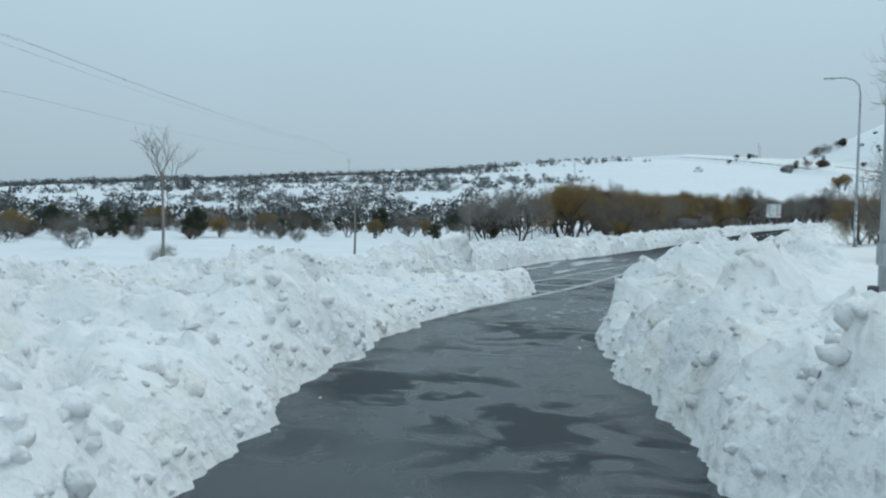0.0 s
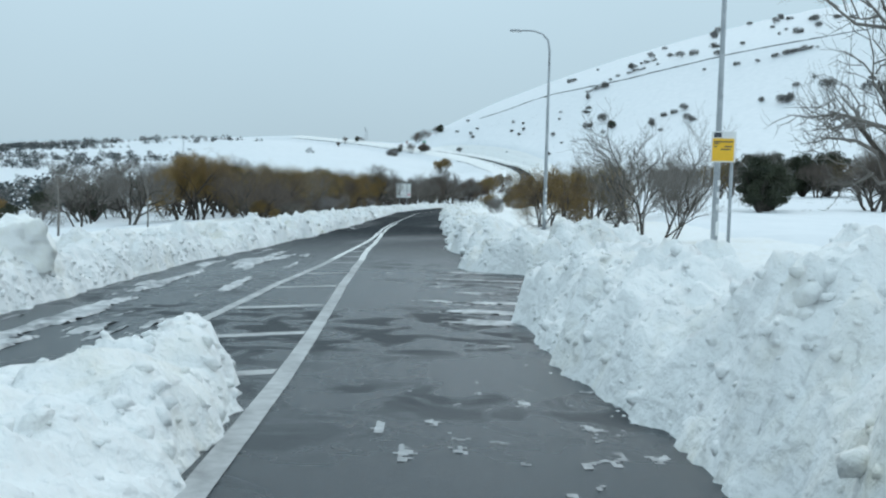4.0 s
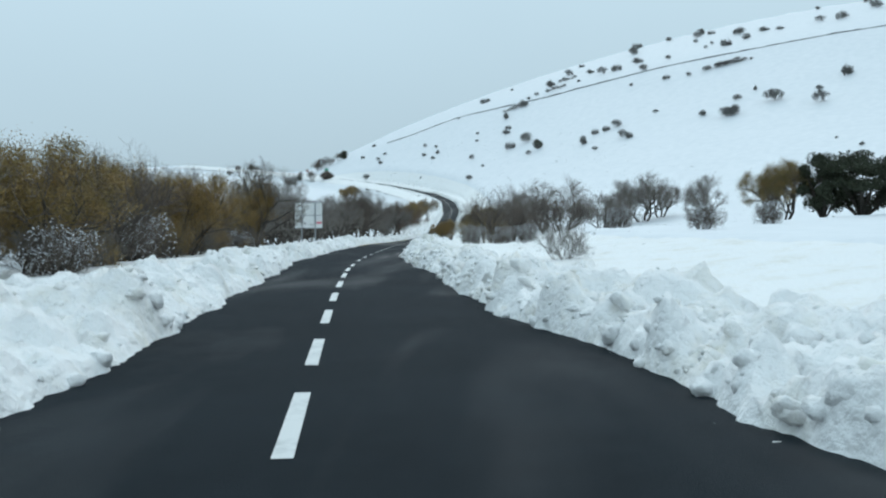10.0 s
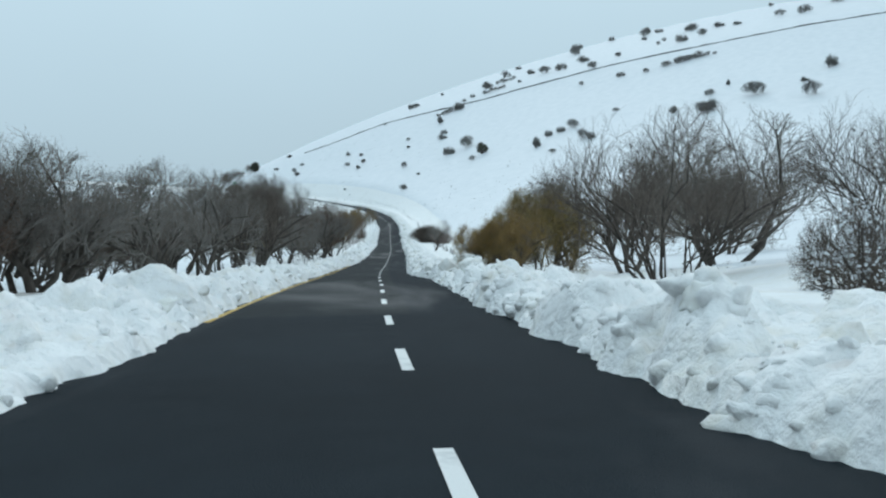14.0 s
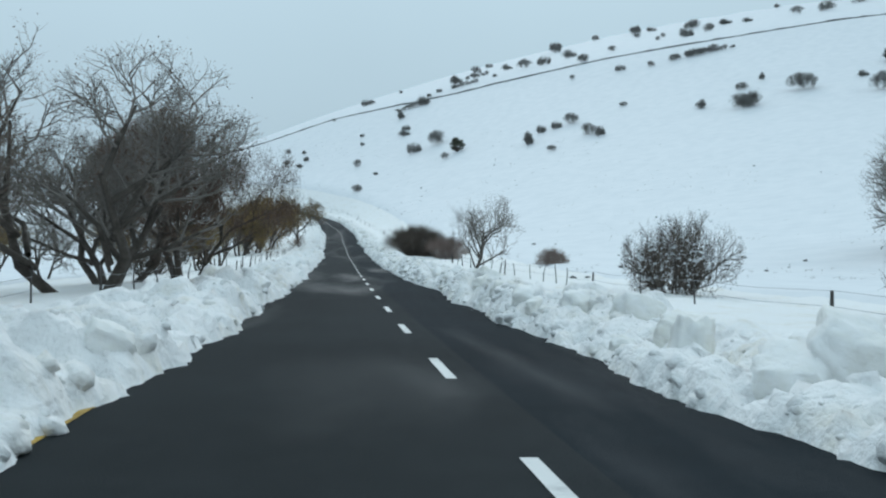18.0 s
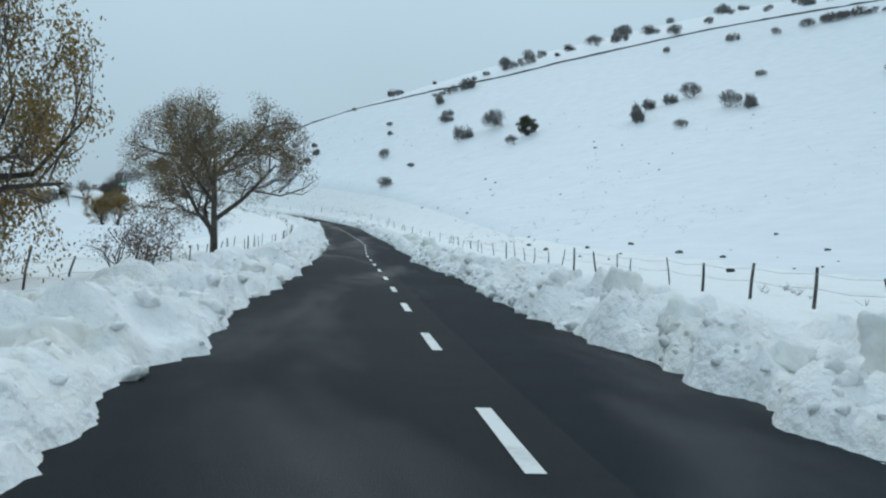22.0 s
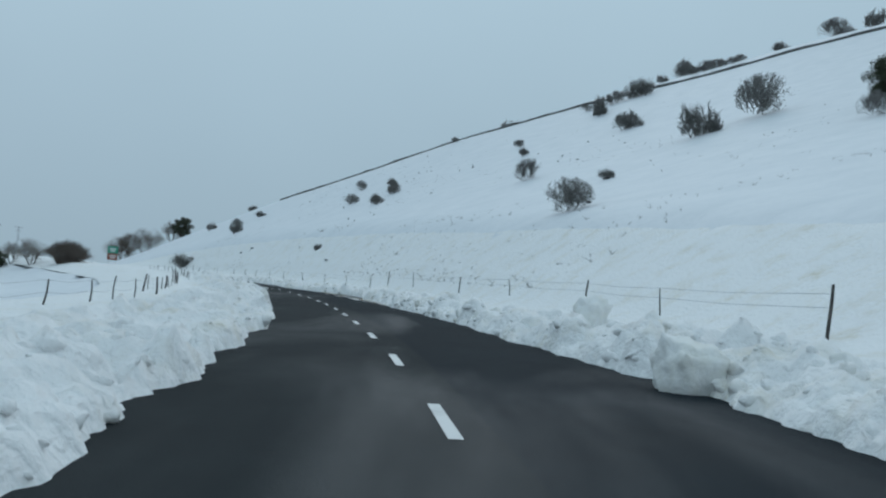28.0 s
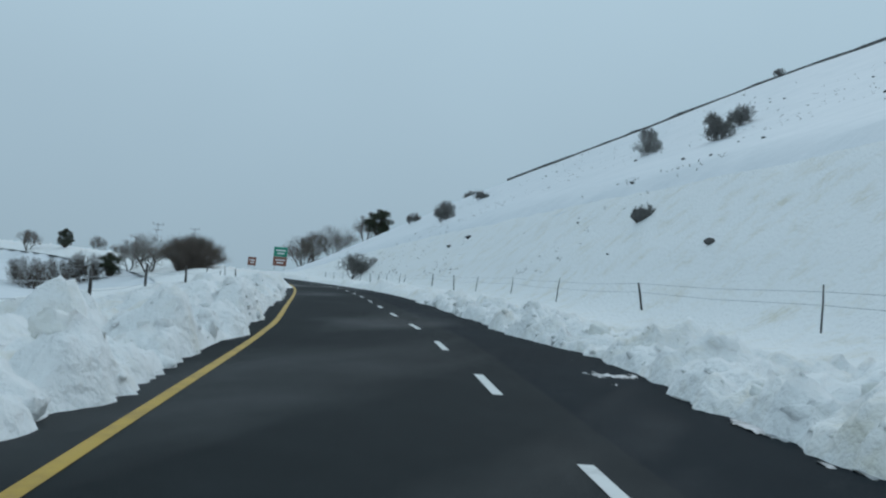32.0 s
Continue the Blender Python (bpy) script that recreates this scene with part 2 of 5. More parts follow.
def spline(points, step=1.0):
    """Points every step metres along a smooth curve through the given ones."""
    p = np.vstack([2 * points[0] - points[1], points, 2 * points[-1] - points[-2]])
    out = []
    for i in range(1, len(p) - 2):
        a, b, c, d = p[i - 1], p[i], p[i + 1], p[i + 2]
        k = max(2, int(np.linalg.norm(c[:2] - b[:2]) / step))
        u = np.linspace(0, 1, k, endpoint=False)[:, None]
        out.append(0.5 * (2 * b + (c - a) * u + (2 * a - 5 * b + 4 * c - d) * u ** 2 + (3 * b - a - 3 * c + d) * u ** 3))
    out.append(p[-2][None])
    return np.vstack(out)


ROAD = spline(CENTRE)
LENGTH = np.concatenate([[0], np.cumsum(np.hypot(*np.diff(ROAD[:, :2], axis=0).T))])
LENGTH -= LENGTH[np.argmin(np.hypot(ROAD[:, 0] + 7.9, ROAD[:, 1]))]
TANGENT = np.gradient(ROAD[:, :2], axis=0)
TANGENT /= np.hypot(*TANGENT.T)[:, None]
RIGHT = np.stack([TANGENT[:, 1], -TANGENT[:, 0]], 1)
S_MIN, S_MAX = LENGTH[0], LENGTH[-1]


def on_road(s, d):
    """World x, y and the road's height at s metres along the road and d metres right of its centre line."""
    s = np.asarray(s, float)
    x, y, z = (np.interp(s, LENGTH, ROAD[:, i]) for i in range(3))
    rx, ry = (np.interp(s, LENGTH, RIGHT[:, i]) for i in range(2))
    return x + rx * d, y + ry * d, z


def to_road(x, y):
    """s and d of points of the plan."""
    x, y = np.atleast_1d(np.asarray(x, float)), np.atleast_1d(np.asarray(y, float))
    s, d = np.empty(x.size), np.empty(x.size)
    for a in range(0, x.size, 4000):
        dx, dy = x[a:a + 4000, None] - ROAD[None, :, 0], y[a:a + 4000, None] - ROAD[None, :, 1]
        i = np.argmin(dx * dx + dy * dy, 1)
        k = np.arange(len(i))
        s[a:a + 4000] = LENGTH[i] + dx[k, i] * TANGENT[i, 0] + dy[k, i] * TANGENT[i, 1]
        d[a:a + 4000] = dx[k, i] * RIGHT[i, 0] + dy[k, i] * RIGHT[i, 1]
    return s, d


def step01(a, b, v):
    u = np.clip((v - a) / (b - a), 0, 1)
    return u * u * (3 - 2 * u)


GRAIN = np.random.RandomState(7).rand(256, 256)


def grain(x, y):
    """Smooth noise from 0 to 1 with a cell of one unit."""
    x, y = np.asarray(x, float), np.asarray(y, float)
    i, j = np.floor(x).astype(int), np.floor(y).astype(int)
    u, v = x - i, y - j
    u, v = u * u * (3 - 2 * u), v * v * (3 - 2 * v)
    i0, i1, j0, j1 = i % 256, (i + 1) % 256, j % 256, (j + 1) % 256
    return (GRAIN[i0, j0] * (1 - u) + GRAIN[i1, j0] * u) * (1 - v) + (GRAIN[i0, j1] * (1 - u) + GRAIN[i1, j1] * u) * v


def rough(x, y, octaves=4):
    """Fractal noise about 0, from -1 to 1."""
    total, size = 0.0, 0.0
    for k in range(octaves):
        total = total + (grain(x * 2 ** k + 17.3 * k, y * 2 ** k + 5.1 * k) - 0.5) * 2 / 1.8 ** k
        size += 1 / 1.8 ** k
    return total / size


def boulders(x, y, seed=0):
    """Rounded heaps, about one to each unit cell: height from 0 to 1."""
    i, j = np.floor(x).astype(int), np.floor(y).astype(int)
    best = np.zeros(np.shape(x))
    for a in (-1, 0, 1):
        for b in (-1, 0, 1):
            p, q = (i + a + 37 * seed) % 256, (j + b + 91 * seed) % 256
            cx, cy = i + a + GRAIN[p, q], j + b + GRAIN[q, (p + 77) % 256]
            r = 0.45 + 0.5 * GRAIN[(p + 131) % 256, (q + 19) % 256]
            d2 = ((x - cx) ** 2 + (y - cy) ** 2) / (r * r)
            best = np.maximum(best, np.sqrt(np.clip(1 - d2, 0, 1)) * r)
    return best


def puffs(x, y, octaves=3):
    """Crumbly rounded lumps with creases between them, at several sizes: height from 0 to about 1."""
    total, size = 0.0, 0.0
    for k in range(octaves):
        total = total + np.abs(grain(x * 2.1 ** k + 31.7 * k, y * 2.1 ** k + 11.9 * k) - 0.5) * 2 / 1.7 ** k
        size += 1 / 1.7 ** k
    return total / size


def hill(x, y):
    """The open slope right of the road, flatter above the wall near its top."""
    u = (x - 291) * 0.847 + (y - 563) * 0.532
    u = np.logaddexp(0, u / 6) * 6
    a, b = np.clip((x - 0.847 * u - 280) / 100, -2.2, 4.0), np.clip((y - 0.532 * u - 430) / 100, -3.0, 2.2)
    z = 40.25 + 45.0 * a + 6.8 * b + 3.4 * a * a + 9.96 * a * b - 0.47 * b * b
    return z + 0.335 * np.minimum(u, 120) + 0.1 * np.clip(u - 120, 0, 200)


def far_field(x, y):
    """The valley and the low wooded hills beyond it."""
    away = np.hypot(x, y)
    rise = step01(90, 760, y - 0.25 * x) * (11 + 32 * step01(-380, 220, x) + 7 * rough(x / 150, y / 150, 4))
    rise = rise * np.interp(x / np.maximum(y, 60), (-0.4, -0.18, 0.0, 0.09, 0.18, 0.27, 0.36), (0.85, 0.8, 0.78, 0.83, 0.93, 1.05, 1.08))
    return -5.2 + rise - 25 * step01(1100, 2600, away)


def land(x, y, s=None, d=None):
    """Height of the snow-covered ground."""
    if s is None:
        s, d = to_road(x, y)
    zr = np.interp(s, LENGTH, ROAD[:, 2])
    out = np.abs(d)
    left = zr - 0.25 - (0.9 + 2.1 * step01(400, 470, s) + 1.7 * step01(490, 560, s)) * step01(6, 24, out) + 0.35 * step01(4, 7, out)
    right = zr - 0.2 + 0.35 * step01(4, 8, out) - 0.5 * step01(6, 14, out) * step01(330, 250, s)
    # a hollow beside the road, and higher ground behind it
    right = right + step01(100, 125, s) * step01(235, 195, s) * (1.5 * step01(22, 42, d) - 0.6 * step01(6, 10, d) * step01(24, 15, d))
    left = left - 2.3 * np.exp(-((x - 190) ** 2 + (y - 434) ** 2) / 260) * step01(8, 20, out)
    near = np.where(d < 0, left, right)
    wide = far_field(x, y)
    near = near + (wide - near) * step01(30, 170, out) * np.where(d < 0, 1.0, step01(80, 20, s))
    top = hill(x, y)
    k = 2.5
    both = np.maximum(near, top) + k * np.log1p(np.exp(-np.abs(near - top) / k)) - k * np.exp(-np.abs(near - top) / k) * 0.3
    near = near + (both - near) * step01(4.5, 16, d) * step01(S_MAX + 80, S_MAX - 60, s)
    return near + 0.12 * rough(x / 5, y / 5, 3) * step01(8, 14, out) + 0.5 * rough(x / 30, y / 30, 2) * step01(14, 60, out)


# distance from the centre line to the snow on the left and on the right, along the road
LEFT_S = np.array([-60, 15, 22, 30, 40, 45, 49, 53, 57, 61, 63.6, 65.4, 68.6, 71, 75, 82, 100, 105, 109, 113, 124, 131, 136, 150, 178, 193, 207, 215, 230, 243, 255, 262, 275, 290, 297.5, 299, 300.4, 301.2, 302.2, 303.2, 309, 320, 335, 340, 347, 358, 364, 369, 390, 404, 412, 422, 430, 447, 453, 470, 477, 489, 498, 521, 560, 760])
LEFT_D = np.array([3.4, 3.4, 3.4, 3.5, 3.75, 3.5, 3.28, 3.08, 2.72, 2.65, 2.5, 2.3, 2.2, 2.15, 2.2, 2.26, 2.3, 2.42, 2.7, 2.8, 2.85, 3.1, 3.0, 2.98, 3.36, 3.3, 3.28, 2.88, 2.76, 2.78, 2.67, 2.88, 2.74, 2.44, 2.33, 2.33, 2.75, 2.68, 2.3, 2.65, 2.74, 2.68, 2.56, 2.5, 2.66, 2.72, 2.82, 3.18, 2.95, 2.6, 2.3, 2.4, 2.36, 2.75, 2.98, 3.02, 3.5, 3.55, 3.72, 3.82, 3.31, 3.31])
RIGHT_S = np.array([44, 46, 49, 53, 57, 61, 65, 71, 78, 81, 85, 88, 93, 98, 106, 110, 112, 120, 128, 134, 137, 150, 174, 176, 178, 183, 191, 205, 219, 226, 231, 237, 241, 248, 256, 258, 266, 271, 278, 290, 300, 306, 317, 325, 339, 342.5, 349, 359, 366, 391, 405, 415, 421, 424.5, 430, 438, 453, 456, 460, 466, 470, 475.5, 478.3, 480.3, 483, 488, 492, 497, 502, 512, 530, 760])
RIGHT_D = np.array([3.62, 3.32, 3.12, 3.08, 3.4, 3.28, 3.34, 3.24, 3.44, 3.5, 3.18, 2.86, 2.82, 2.85, 2.45, 2.2, 2.02, 1.8, 2.0, 2.15, 1.95, 1.9, 2.05, 1.62, 1.62, 1.52, 1.76, 1.9, 2.08, 2.08, 2.1, 2.3, 2.4, 2.2, 2.1, 2.12, 2.16, 1.96, 1.95, 2.1, 2.28, 2.08, 2.3, 2.3, 2.18, 2.7, 2.58, 2.36, 2.38, 2.72, 3.0, 3.36, 3.55, 3.15, 3.1, 3.25, 3.4, 3.65, 4.0, 4.3, 5.0, 5.6, 5.4, 4.4, 3.3, 2.0, 2.2, 2.36, 2.0, 2.1, 2.6, 2.94])


def snow_depth(s, d):
    """How far a place lies inside the snow (negative: on the cleared road), measured across the road."""
    wobble = 0.3 * rough(s / 2.3, d * 0.0 + 3.7, 4) + 0.16 * rough(s / 0.45, d / 0.8 + 9.1, 3)
    left = -d - np.interp(s, LEFT_S, LEFT_D) + wobble
    wobble = 0.32 * rough(s / 2.1, d * 0.0 + 41.7, 4) + 0.16 * rough(s / 0.45, d / 0.8 + 29.1, 3)
    right = d - np.interp(s, SIDE_S, SIDE_RIGHT) + wobble
    right = np.where(s > 44, d - np.interp(s, RIGHT_S, RIGHT_D) + wobble, right)
    island = np.minimum(d - np.interp(s, SIDE_S, ISLAND_LEFT), np.interp(s, SIDE_S, ISLAND_RIGHT) - d) + wobble
    island = np.where(s < 29, island, -9)
    return np.maximum(np.maximum(left, right), island)


# the side road that joins from the right, and the snow left between the two
SIDE_S = np.array([-60, 0, 3, 7, 10, 14, 16, 18, 21, 22.5, 23.8, 24.8, 26, 28.5, 31, 33, 35.5, 37.4, 38.3, 40, 42, 44])
SIDE_RIGHT = np.array([36.0, 10.6, 9.3, 7.3, 6.1, 4.65, 4.15, 4.1, 4.0, 3.85, 3.8, 3.6, 3.6, 3.6, 4.1, 4.2, 4.75, 4.6, 3.3, 3.25, 3.6, 3.62])
ISLAND_RIGHT = np.array([31.0, 6.9, 5.8, 4.2, 2.95, 1.75, 1.42, 1.15, 1.02, 0.88, 0.5, -0.2, -1, -1, -1, -1, -1, -1, -1, -1, -1, -1])
ISLAND_LEFT = np.array([3.3, 2.5, 1.9, 0.9, 0.1, -0.6, -0.9, -1.0, -0.75, -0.4, 0.1, 0.5, 0.6, 1, 1, 1, 1, 1, 1, 1, 1, 1])


# ---- building blocks ----
def mesh_of(name, verts, faces, mats, smooth=False, index=None):
    me = bpy.data.meshes.new(name)
    me.from_pydata([tuple(v) for v in verts], [], [tuple(f) for f in faces])
    for m in mats if isinstance(mats, (list, tuple)) else [mats]:
        me.materials.append(m)
    if index is not None:
        me.polygons.foreach_set("material_index", index)
    if smooth:
        me.polygons.foreach_set("use_smooth", [True] * len(me.polygons))
    me.update()
    return me


def grid_mesh(name, x, y, z, mat, keep=None, smooth=True):
    """A sheet from arrays of one shape; keep marks the cells that stay."""
    n, m = x.shape
    verts = np.stack([x.ravel(), y.ravel(), z.ravel()], 1)
    idx = np.arange(n * m).reshape(n, m)
    quads = np.stack([idx[:-1, :-1], idx[:-1, 1:], idx[1:, 1:], idx[1:, :-1]], -1).reshape(-1, 4)
    if keep is not None:
        quads = quads[keep.ravel()]
        used, inverse = np.unique(quads, return_inverse=True)
        verts, quads = verts[used], inverse.reshape(-1, 4)
    me = bpy.data.meshes.new(name)
    me.vertices.add(len(verts))
    me.vertices.foreach_set("co", verts.ravel())
    me.loops.add(quads.size)
    me.loops.foreach_set("vertex_index", quads.ravel().astype(np.int32))
    me.polygons.add(len(quads))
    me.polygons.foreach_set("loop_start", np.arange(0, quads.size, 4, dtype=np.int32))
    me.materials.append(mat)
    me.polygons.foreach_set("use_smooth", np.ones(len(quads), bool) if smooth else np.zeros(len(quads), bool))
    me.update(calc_edges=True)
    me.validate()
    return me


def part(name, me, parent, label="", place=None):
    ob = new(name, me)
    ob.parent = parent
    if place is not None:
        ob.matrix_basis = place
    if label:
        tagged(ob, label)
    return ob


def finish(bm, name, mat, bevel=0.0, smooth=False):
    if bevel:
        bmesh.ops.bevel(bm, geom=bm.edges[:], offset=bevel, segments=2, affect="EDGES", profile=0.6)
    me = bpy.data.meshes.new(name)
    bm.to_mesh(me)
    bm.free()
    me.materials.append(mat)
    if smooth:
        me.polygons.foreach_set("use_smooth", [True] * len(me.polygons))
    return me


def box(name, size, mat, bevel=0.006, at=(0, 0, 0)):
    bm = bmesh.new()
    bmesh.ops.create_cube(bm, size=1, matrix=Matrix.Translation(at) @ Matrix.Diagonal((*size, 1)))
    return finish(bm, name, mat, min(bevel, min(size) * 0.3))


def tube_data(path, radii, sides=6):
    """Vertices and faces of a tube along a path."""
    path = [Vector(p) for p in path]
    verts, faces = [], []
    up = Vector((0.31, 0.17, 0.93))
    for i, p in enumerate(path):
        t = (path[min(i + 1, len(path) - 1)] - path[max(i - 1, 0)]).normalized()
        a = t.cross(up)
        a = a.normalized() if a.length > 1e-3 else Vector((1, 0, 0))
        b = t.cross(a)
        for k in range(sides):
            w = 2 * math.pi * k / sides
            verts.append(p + (a * math.cos(w) + b * math.sin(w)) * radii[i])
    for i in range(len(path) - 1):
        for k in range(sides):
            k2 = (k + 1) % sides
            faces.append((i * sides + k, i * sides + k2, (i + 1) * sides + k2, (i + 1) * sides + k))
    faces.append(tuple(range(sides))[::-1])
    faces.append(tuple((len(path) - 1) * sides + k for k in range(sides)))
    return verts, faces


def tube(name, path, radii, mat, sides=8, smooth=True):
    v, f = tube_data(path, radii, sides)
    return mesh_of(name, v, f, mat, smooth)


def empty(name, label, category, group="", at=None, kind=""):
    ob = new(name)
    if at is not None:
        ob.matrix_basis = at
    return tagged(ob, label, category, group, kind)


def ground_at(x, y):
    return float(land(np.array([x]), np.array([y]))[0])


# ---- ground sheet ----
def axis(a, b, fine, low, high, grow=1.12, step=None):
    """Coordinates that are fine between a and b and coarser out to low and high."""
    mid = list(np.arange(a, b + fine, fine))
    out, v = [], fine
    x = mid[-1]
    while x < high:
        v = min(v * grow, 160)
        x += v
        out.append(x)
    back, v, x = [], fine, mid[0]
    while x > low:
        v = min(v * grow, 160)
        x -= v
        back.append(x)
    return np.array(back[::-1] + mid + out)


gx, gy = np.meshgrid(axis(-60, 430, 3.0, -4200, 4200), axis(-50, 680, 3.0, -2500, 4600), indexing="ij")
gs, gd = to_road(gx.ravel(), gy.ravel())
gz = land(gx.ravel(), gy.ravel(), gs, gd).reshape(gx.shape)
inside = (np.abs(gd) < 13).reshape(gx.shape) & ((gs > S_MIN + 3) & (gs < S_MAX - 3)).reshape(gx.shape)
side_band = (gd > 0).reshape(gx.shape) & (gd < 44).reshape(gx.shape) & (gs < 40).reshape(gx.shape) & (gs > S_MIN).reshape(gx.shape)
gz = np.where(inside | side_band, gz - 0.9, gz)
ground = tagged(new("ground", grid_mesh("ground", gx, gy, gz, SNOW)), "snow-covered valley floor and open hillside", "ground", kind="structure")

# ---- asphalt ----
rs = np.arange(S_MIN + 1, S_MAX - 1, 1.0)
half_left = np.full(rs.shape, -3.75)
half_right = np.where(rs < 46, np.maximum(3.75, np.interp(rs, SIDE_S, SIDE_RIGHT) + 1.2), 3.75)
half_right = np.maximum(half_right, np.where((rs > 405) & (rs < 500), 5.2, 3.75))
rd = np.concatenate([np.linspace(0, 1, 7)[None] * (0.42 - half_left)[:, None] + half_left[:, None], 0.42 + np.linspace(0, 1, 8)[None, 1:] * (half_right - 0.42)[:, None]], 1)
rx, ry, rz = on_road(np.repeat(rs[:, None], rd.shape[1], 1), rd)
crown = 0.03 * (1 - np.clip(np.abs(rd) / 3.7, 0, 1) ** 2)
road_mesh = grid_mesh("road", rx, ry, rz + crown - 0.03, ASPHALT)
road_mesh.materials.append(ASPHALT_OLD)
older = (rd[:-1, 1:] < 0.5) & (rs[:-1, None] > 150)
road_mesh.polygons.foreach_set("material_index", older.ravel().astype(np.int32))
road = tagged(new("road", road_mesh), "damp dark asphalt two-lane country road cleared of snow", "road", kind="structure")


def road_z(s, d):
    return on_road(s, d)[2] - 0.03 + 0.03 * (1 - np.clip(np.abs(d) / 3.7, 0, 1) ** 2)


def strip(name, s0, s1, d0, d1, width, mat, label="", lift=0.006):
    """A painted stripe from one place of the road to another."""
    k = max(2, int(abs(s1 - s0) / 1.0) + 1)
    s, d = np.linspace(s0, s1, k), np.linspace(d0, d1, k)
    slant = (d1 - d0) / (s1 - s0) if abs(s1 - s0) > 0.02 else 0
    ax, ay, _ = on_road(s + slant * width / 2, d - width / 2)
    bx, by, _ = on_road(s - slant * width / 2, d + width / 2)
    az, bz = road_z(s, d - width / 2) + lift, road_z(s, d + width / 2) + lift
    me = grid_mesh(name, np.stack([ax, bx], 1), np.stack([ay, by], 1), np.stack([az, bz], 1), mat, smooth=False)
    return part(name, me, road, label)


# ---- snow banks along the road ----
MOUNDS = ((21.4, 5.3, 1.0, 0.75), (27.6, 5.5, 1.5, 0.42), (24.8, 5.0, 0.9, 0.3), (30.2, -4.5, 0.8, 0.45), (13.0, 7.7, 1.3, 0.4), (8.5, 9.6, 1.5, 0.4), (15.8, 0.2, 1.3, -0.14), (19.5, 0.2, 1.3, -0.12), (11.0, 1.6, 1.2, 0.3), (39.0, 4.6, 0.9, 0.3), (36.5, 6.3, 1.2, 0.35))


def bank_height(s, d):
    """Height of ploughed snow over the road's level."""
    f = snow_depth(s, d)
    right = d > 0
    crest = np.where(right, np.interp(s, (24, 60, 108, 118, 145, 160, 300, 440, 460), (0.34, 0.18, 0.16, 0.22, 0.22, 0.14, 0.16, 0.16, 0.1)), np.interp(s, (0, 45, 110, 135), (0.28, 0.16, 0.14, 0.05)))
    crest = np.maximum(0.03, crest + 0.16 * rough(s / 6.0, right * 50.0 + 0 * s, 3))
    island = (s < 29) & (d < np.interp(s, SIDE_S, ISLAND_RIGHT) + 1) & (d > np.interp(s, SIDE_S, ISLAND_LEFT) - 1)
    low = np.where(island, np.interp(s, (0, 8, 14, 22), (0.8, 0.7, 0.45, 0.4)), 1.0)
    crest = crest * low
    # warp the plan a little, so that heaps are no circles
    ws, wd = s + 0.35 * rough(s / 0.7, d / 0.7, 2), d + 0.35 * rough(s / 0.7 + 40, d / 0.7, 2)
    soft = step01(110, 60, s)
    heaps = (0.36 + 0.06 * soft) * boulders(ws / 1.2, wd / 1.0, 1) + 0.2 * boulders(ws / 0.55, wd / 0.5, 2)
    towers = 0.4 * boulders(ws / 0.6, wd / 0.55, 5) * step01(0.0, 0.35, rough(s / 1.1 + 70, d / 1.1, 2))
    lumps = heaps + towers + (0.5 + 0.14 * soft) * puffs(ws / 0.7, wd / 0.65, 4) + 0.06 * rough(s / 0.3, d / 0.3, 2) - 0.38 - 0.07 * step01(30, 60, s)
    for s0, d0, r0, tall in MOUNDS:
        crest = crest + tall * np.exp(-((s - s0) ** 2 + (d - d0) ** 2) / r0 ** 2)
    ridge = step01(0.0, 0.55, f) * crest * (1 - 0.45 * step01(1.3, 3.8, f))
    rugged = step01(-0.05, 0.22, f) * (1 - 0.93 * step01(1.7, 3.6, f))
    foot = 0.18 * step01(-0.04, 0.05, f)
    return np.where(f > -0.06, foot + ridge + lumps * rugged * (0.3 + 0.7 * low), -0.25), f


def bank(name, s0, s1, d0, d1, step_s, step_d, label):
    """A stretch of ploughed snow: fine close to the road, coarser behind."""
    if d1 < 0:
        across = np.concatenate([np.arange(d0, -6.6, 0.45), np.arange(-6.6, d1 + step_d, step_d)])
    else:
        close = 6.6 if s0 >= 40 else 11.0
        across = np.concatenate([np.arange(d0, close, step_d), np.arange(close, d1 + 0.45, 0.45)])
    s, d = np.meshgrid(np.arange(s0, s1 + step_s, step_s), across, indexing="ij")
    h, f = bank_height(s, d)
    x, y, zr = on_road(s, d)
    base = land(x.ravel(), y.ravel(), s.ravel(), d.ravel()).reshape(s.shape)
    blend_out = step01(3.0, 7.5, np.abs(d) - np.where(s < 44, np.maximum(3.2, np.interp(s, SIDE_S, SIDE_RIGHT)), 3.0))
    z = (zr - 0.03 + h) * (1 - blend_out) + (base + 0.10 * rough(x / 2, y / 2, 3)) * blend_out
    z = np.where(f < -0.06, zr - 0.2, z)
    # push the face out sideways so that lumps overhang a little
    push = 0.10 * rough(s / 0.5 + 31, d / 0.5 + z, 3) * step01(0.05, 0.4, f) * (1 - step01(3, 5, f))
    x2, y2, _ = on_road(s + push, d + push * np.sign(d))
    inside = f > -0.25
    keep = inside[:-1, :-1] | inside[1:, :-1] | inside[:-1, 1:] | inside[1:, 1:]
    return tagged(new(name, grid_mesh(name, x2, y2, z, BANK, keep)), label, "snow bank", "ploughed snow banks", "stuff")


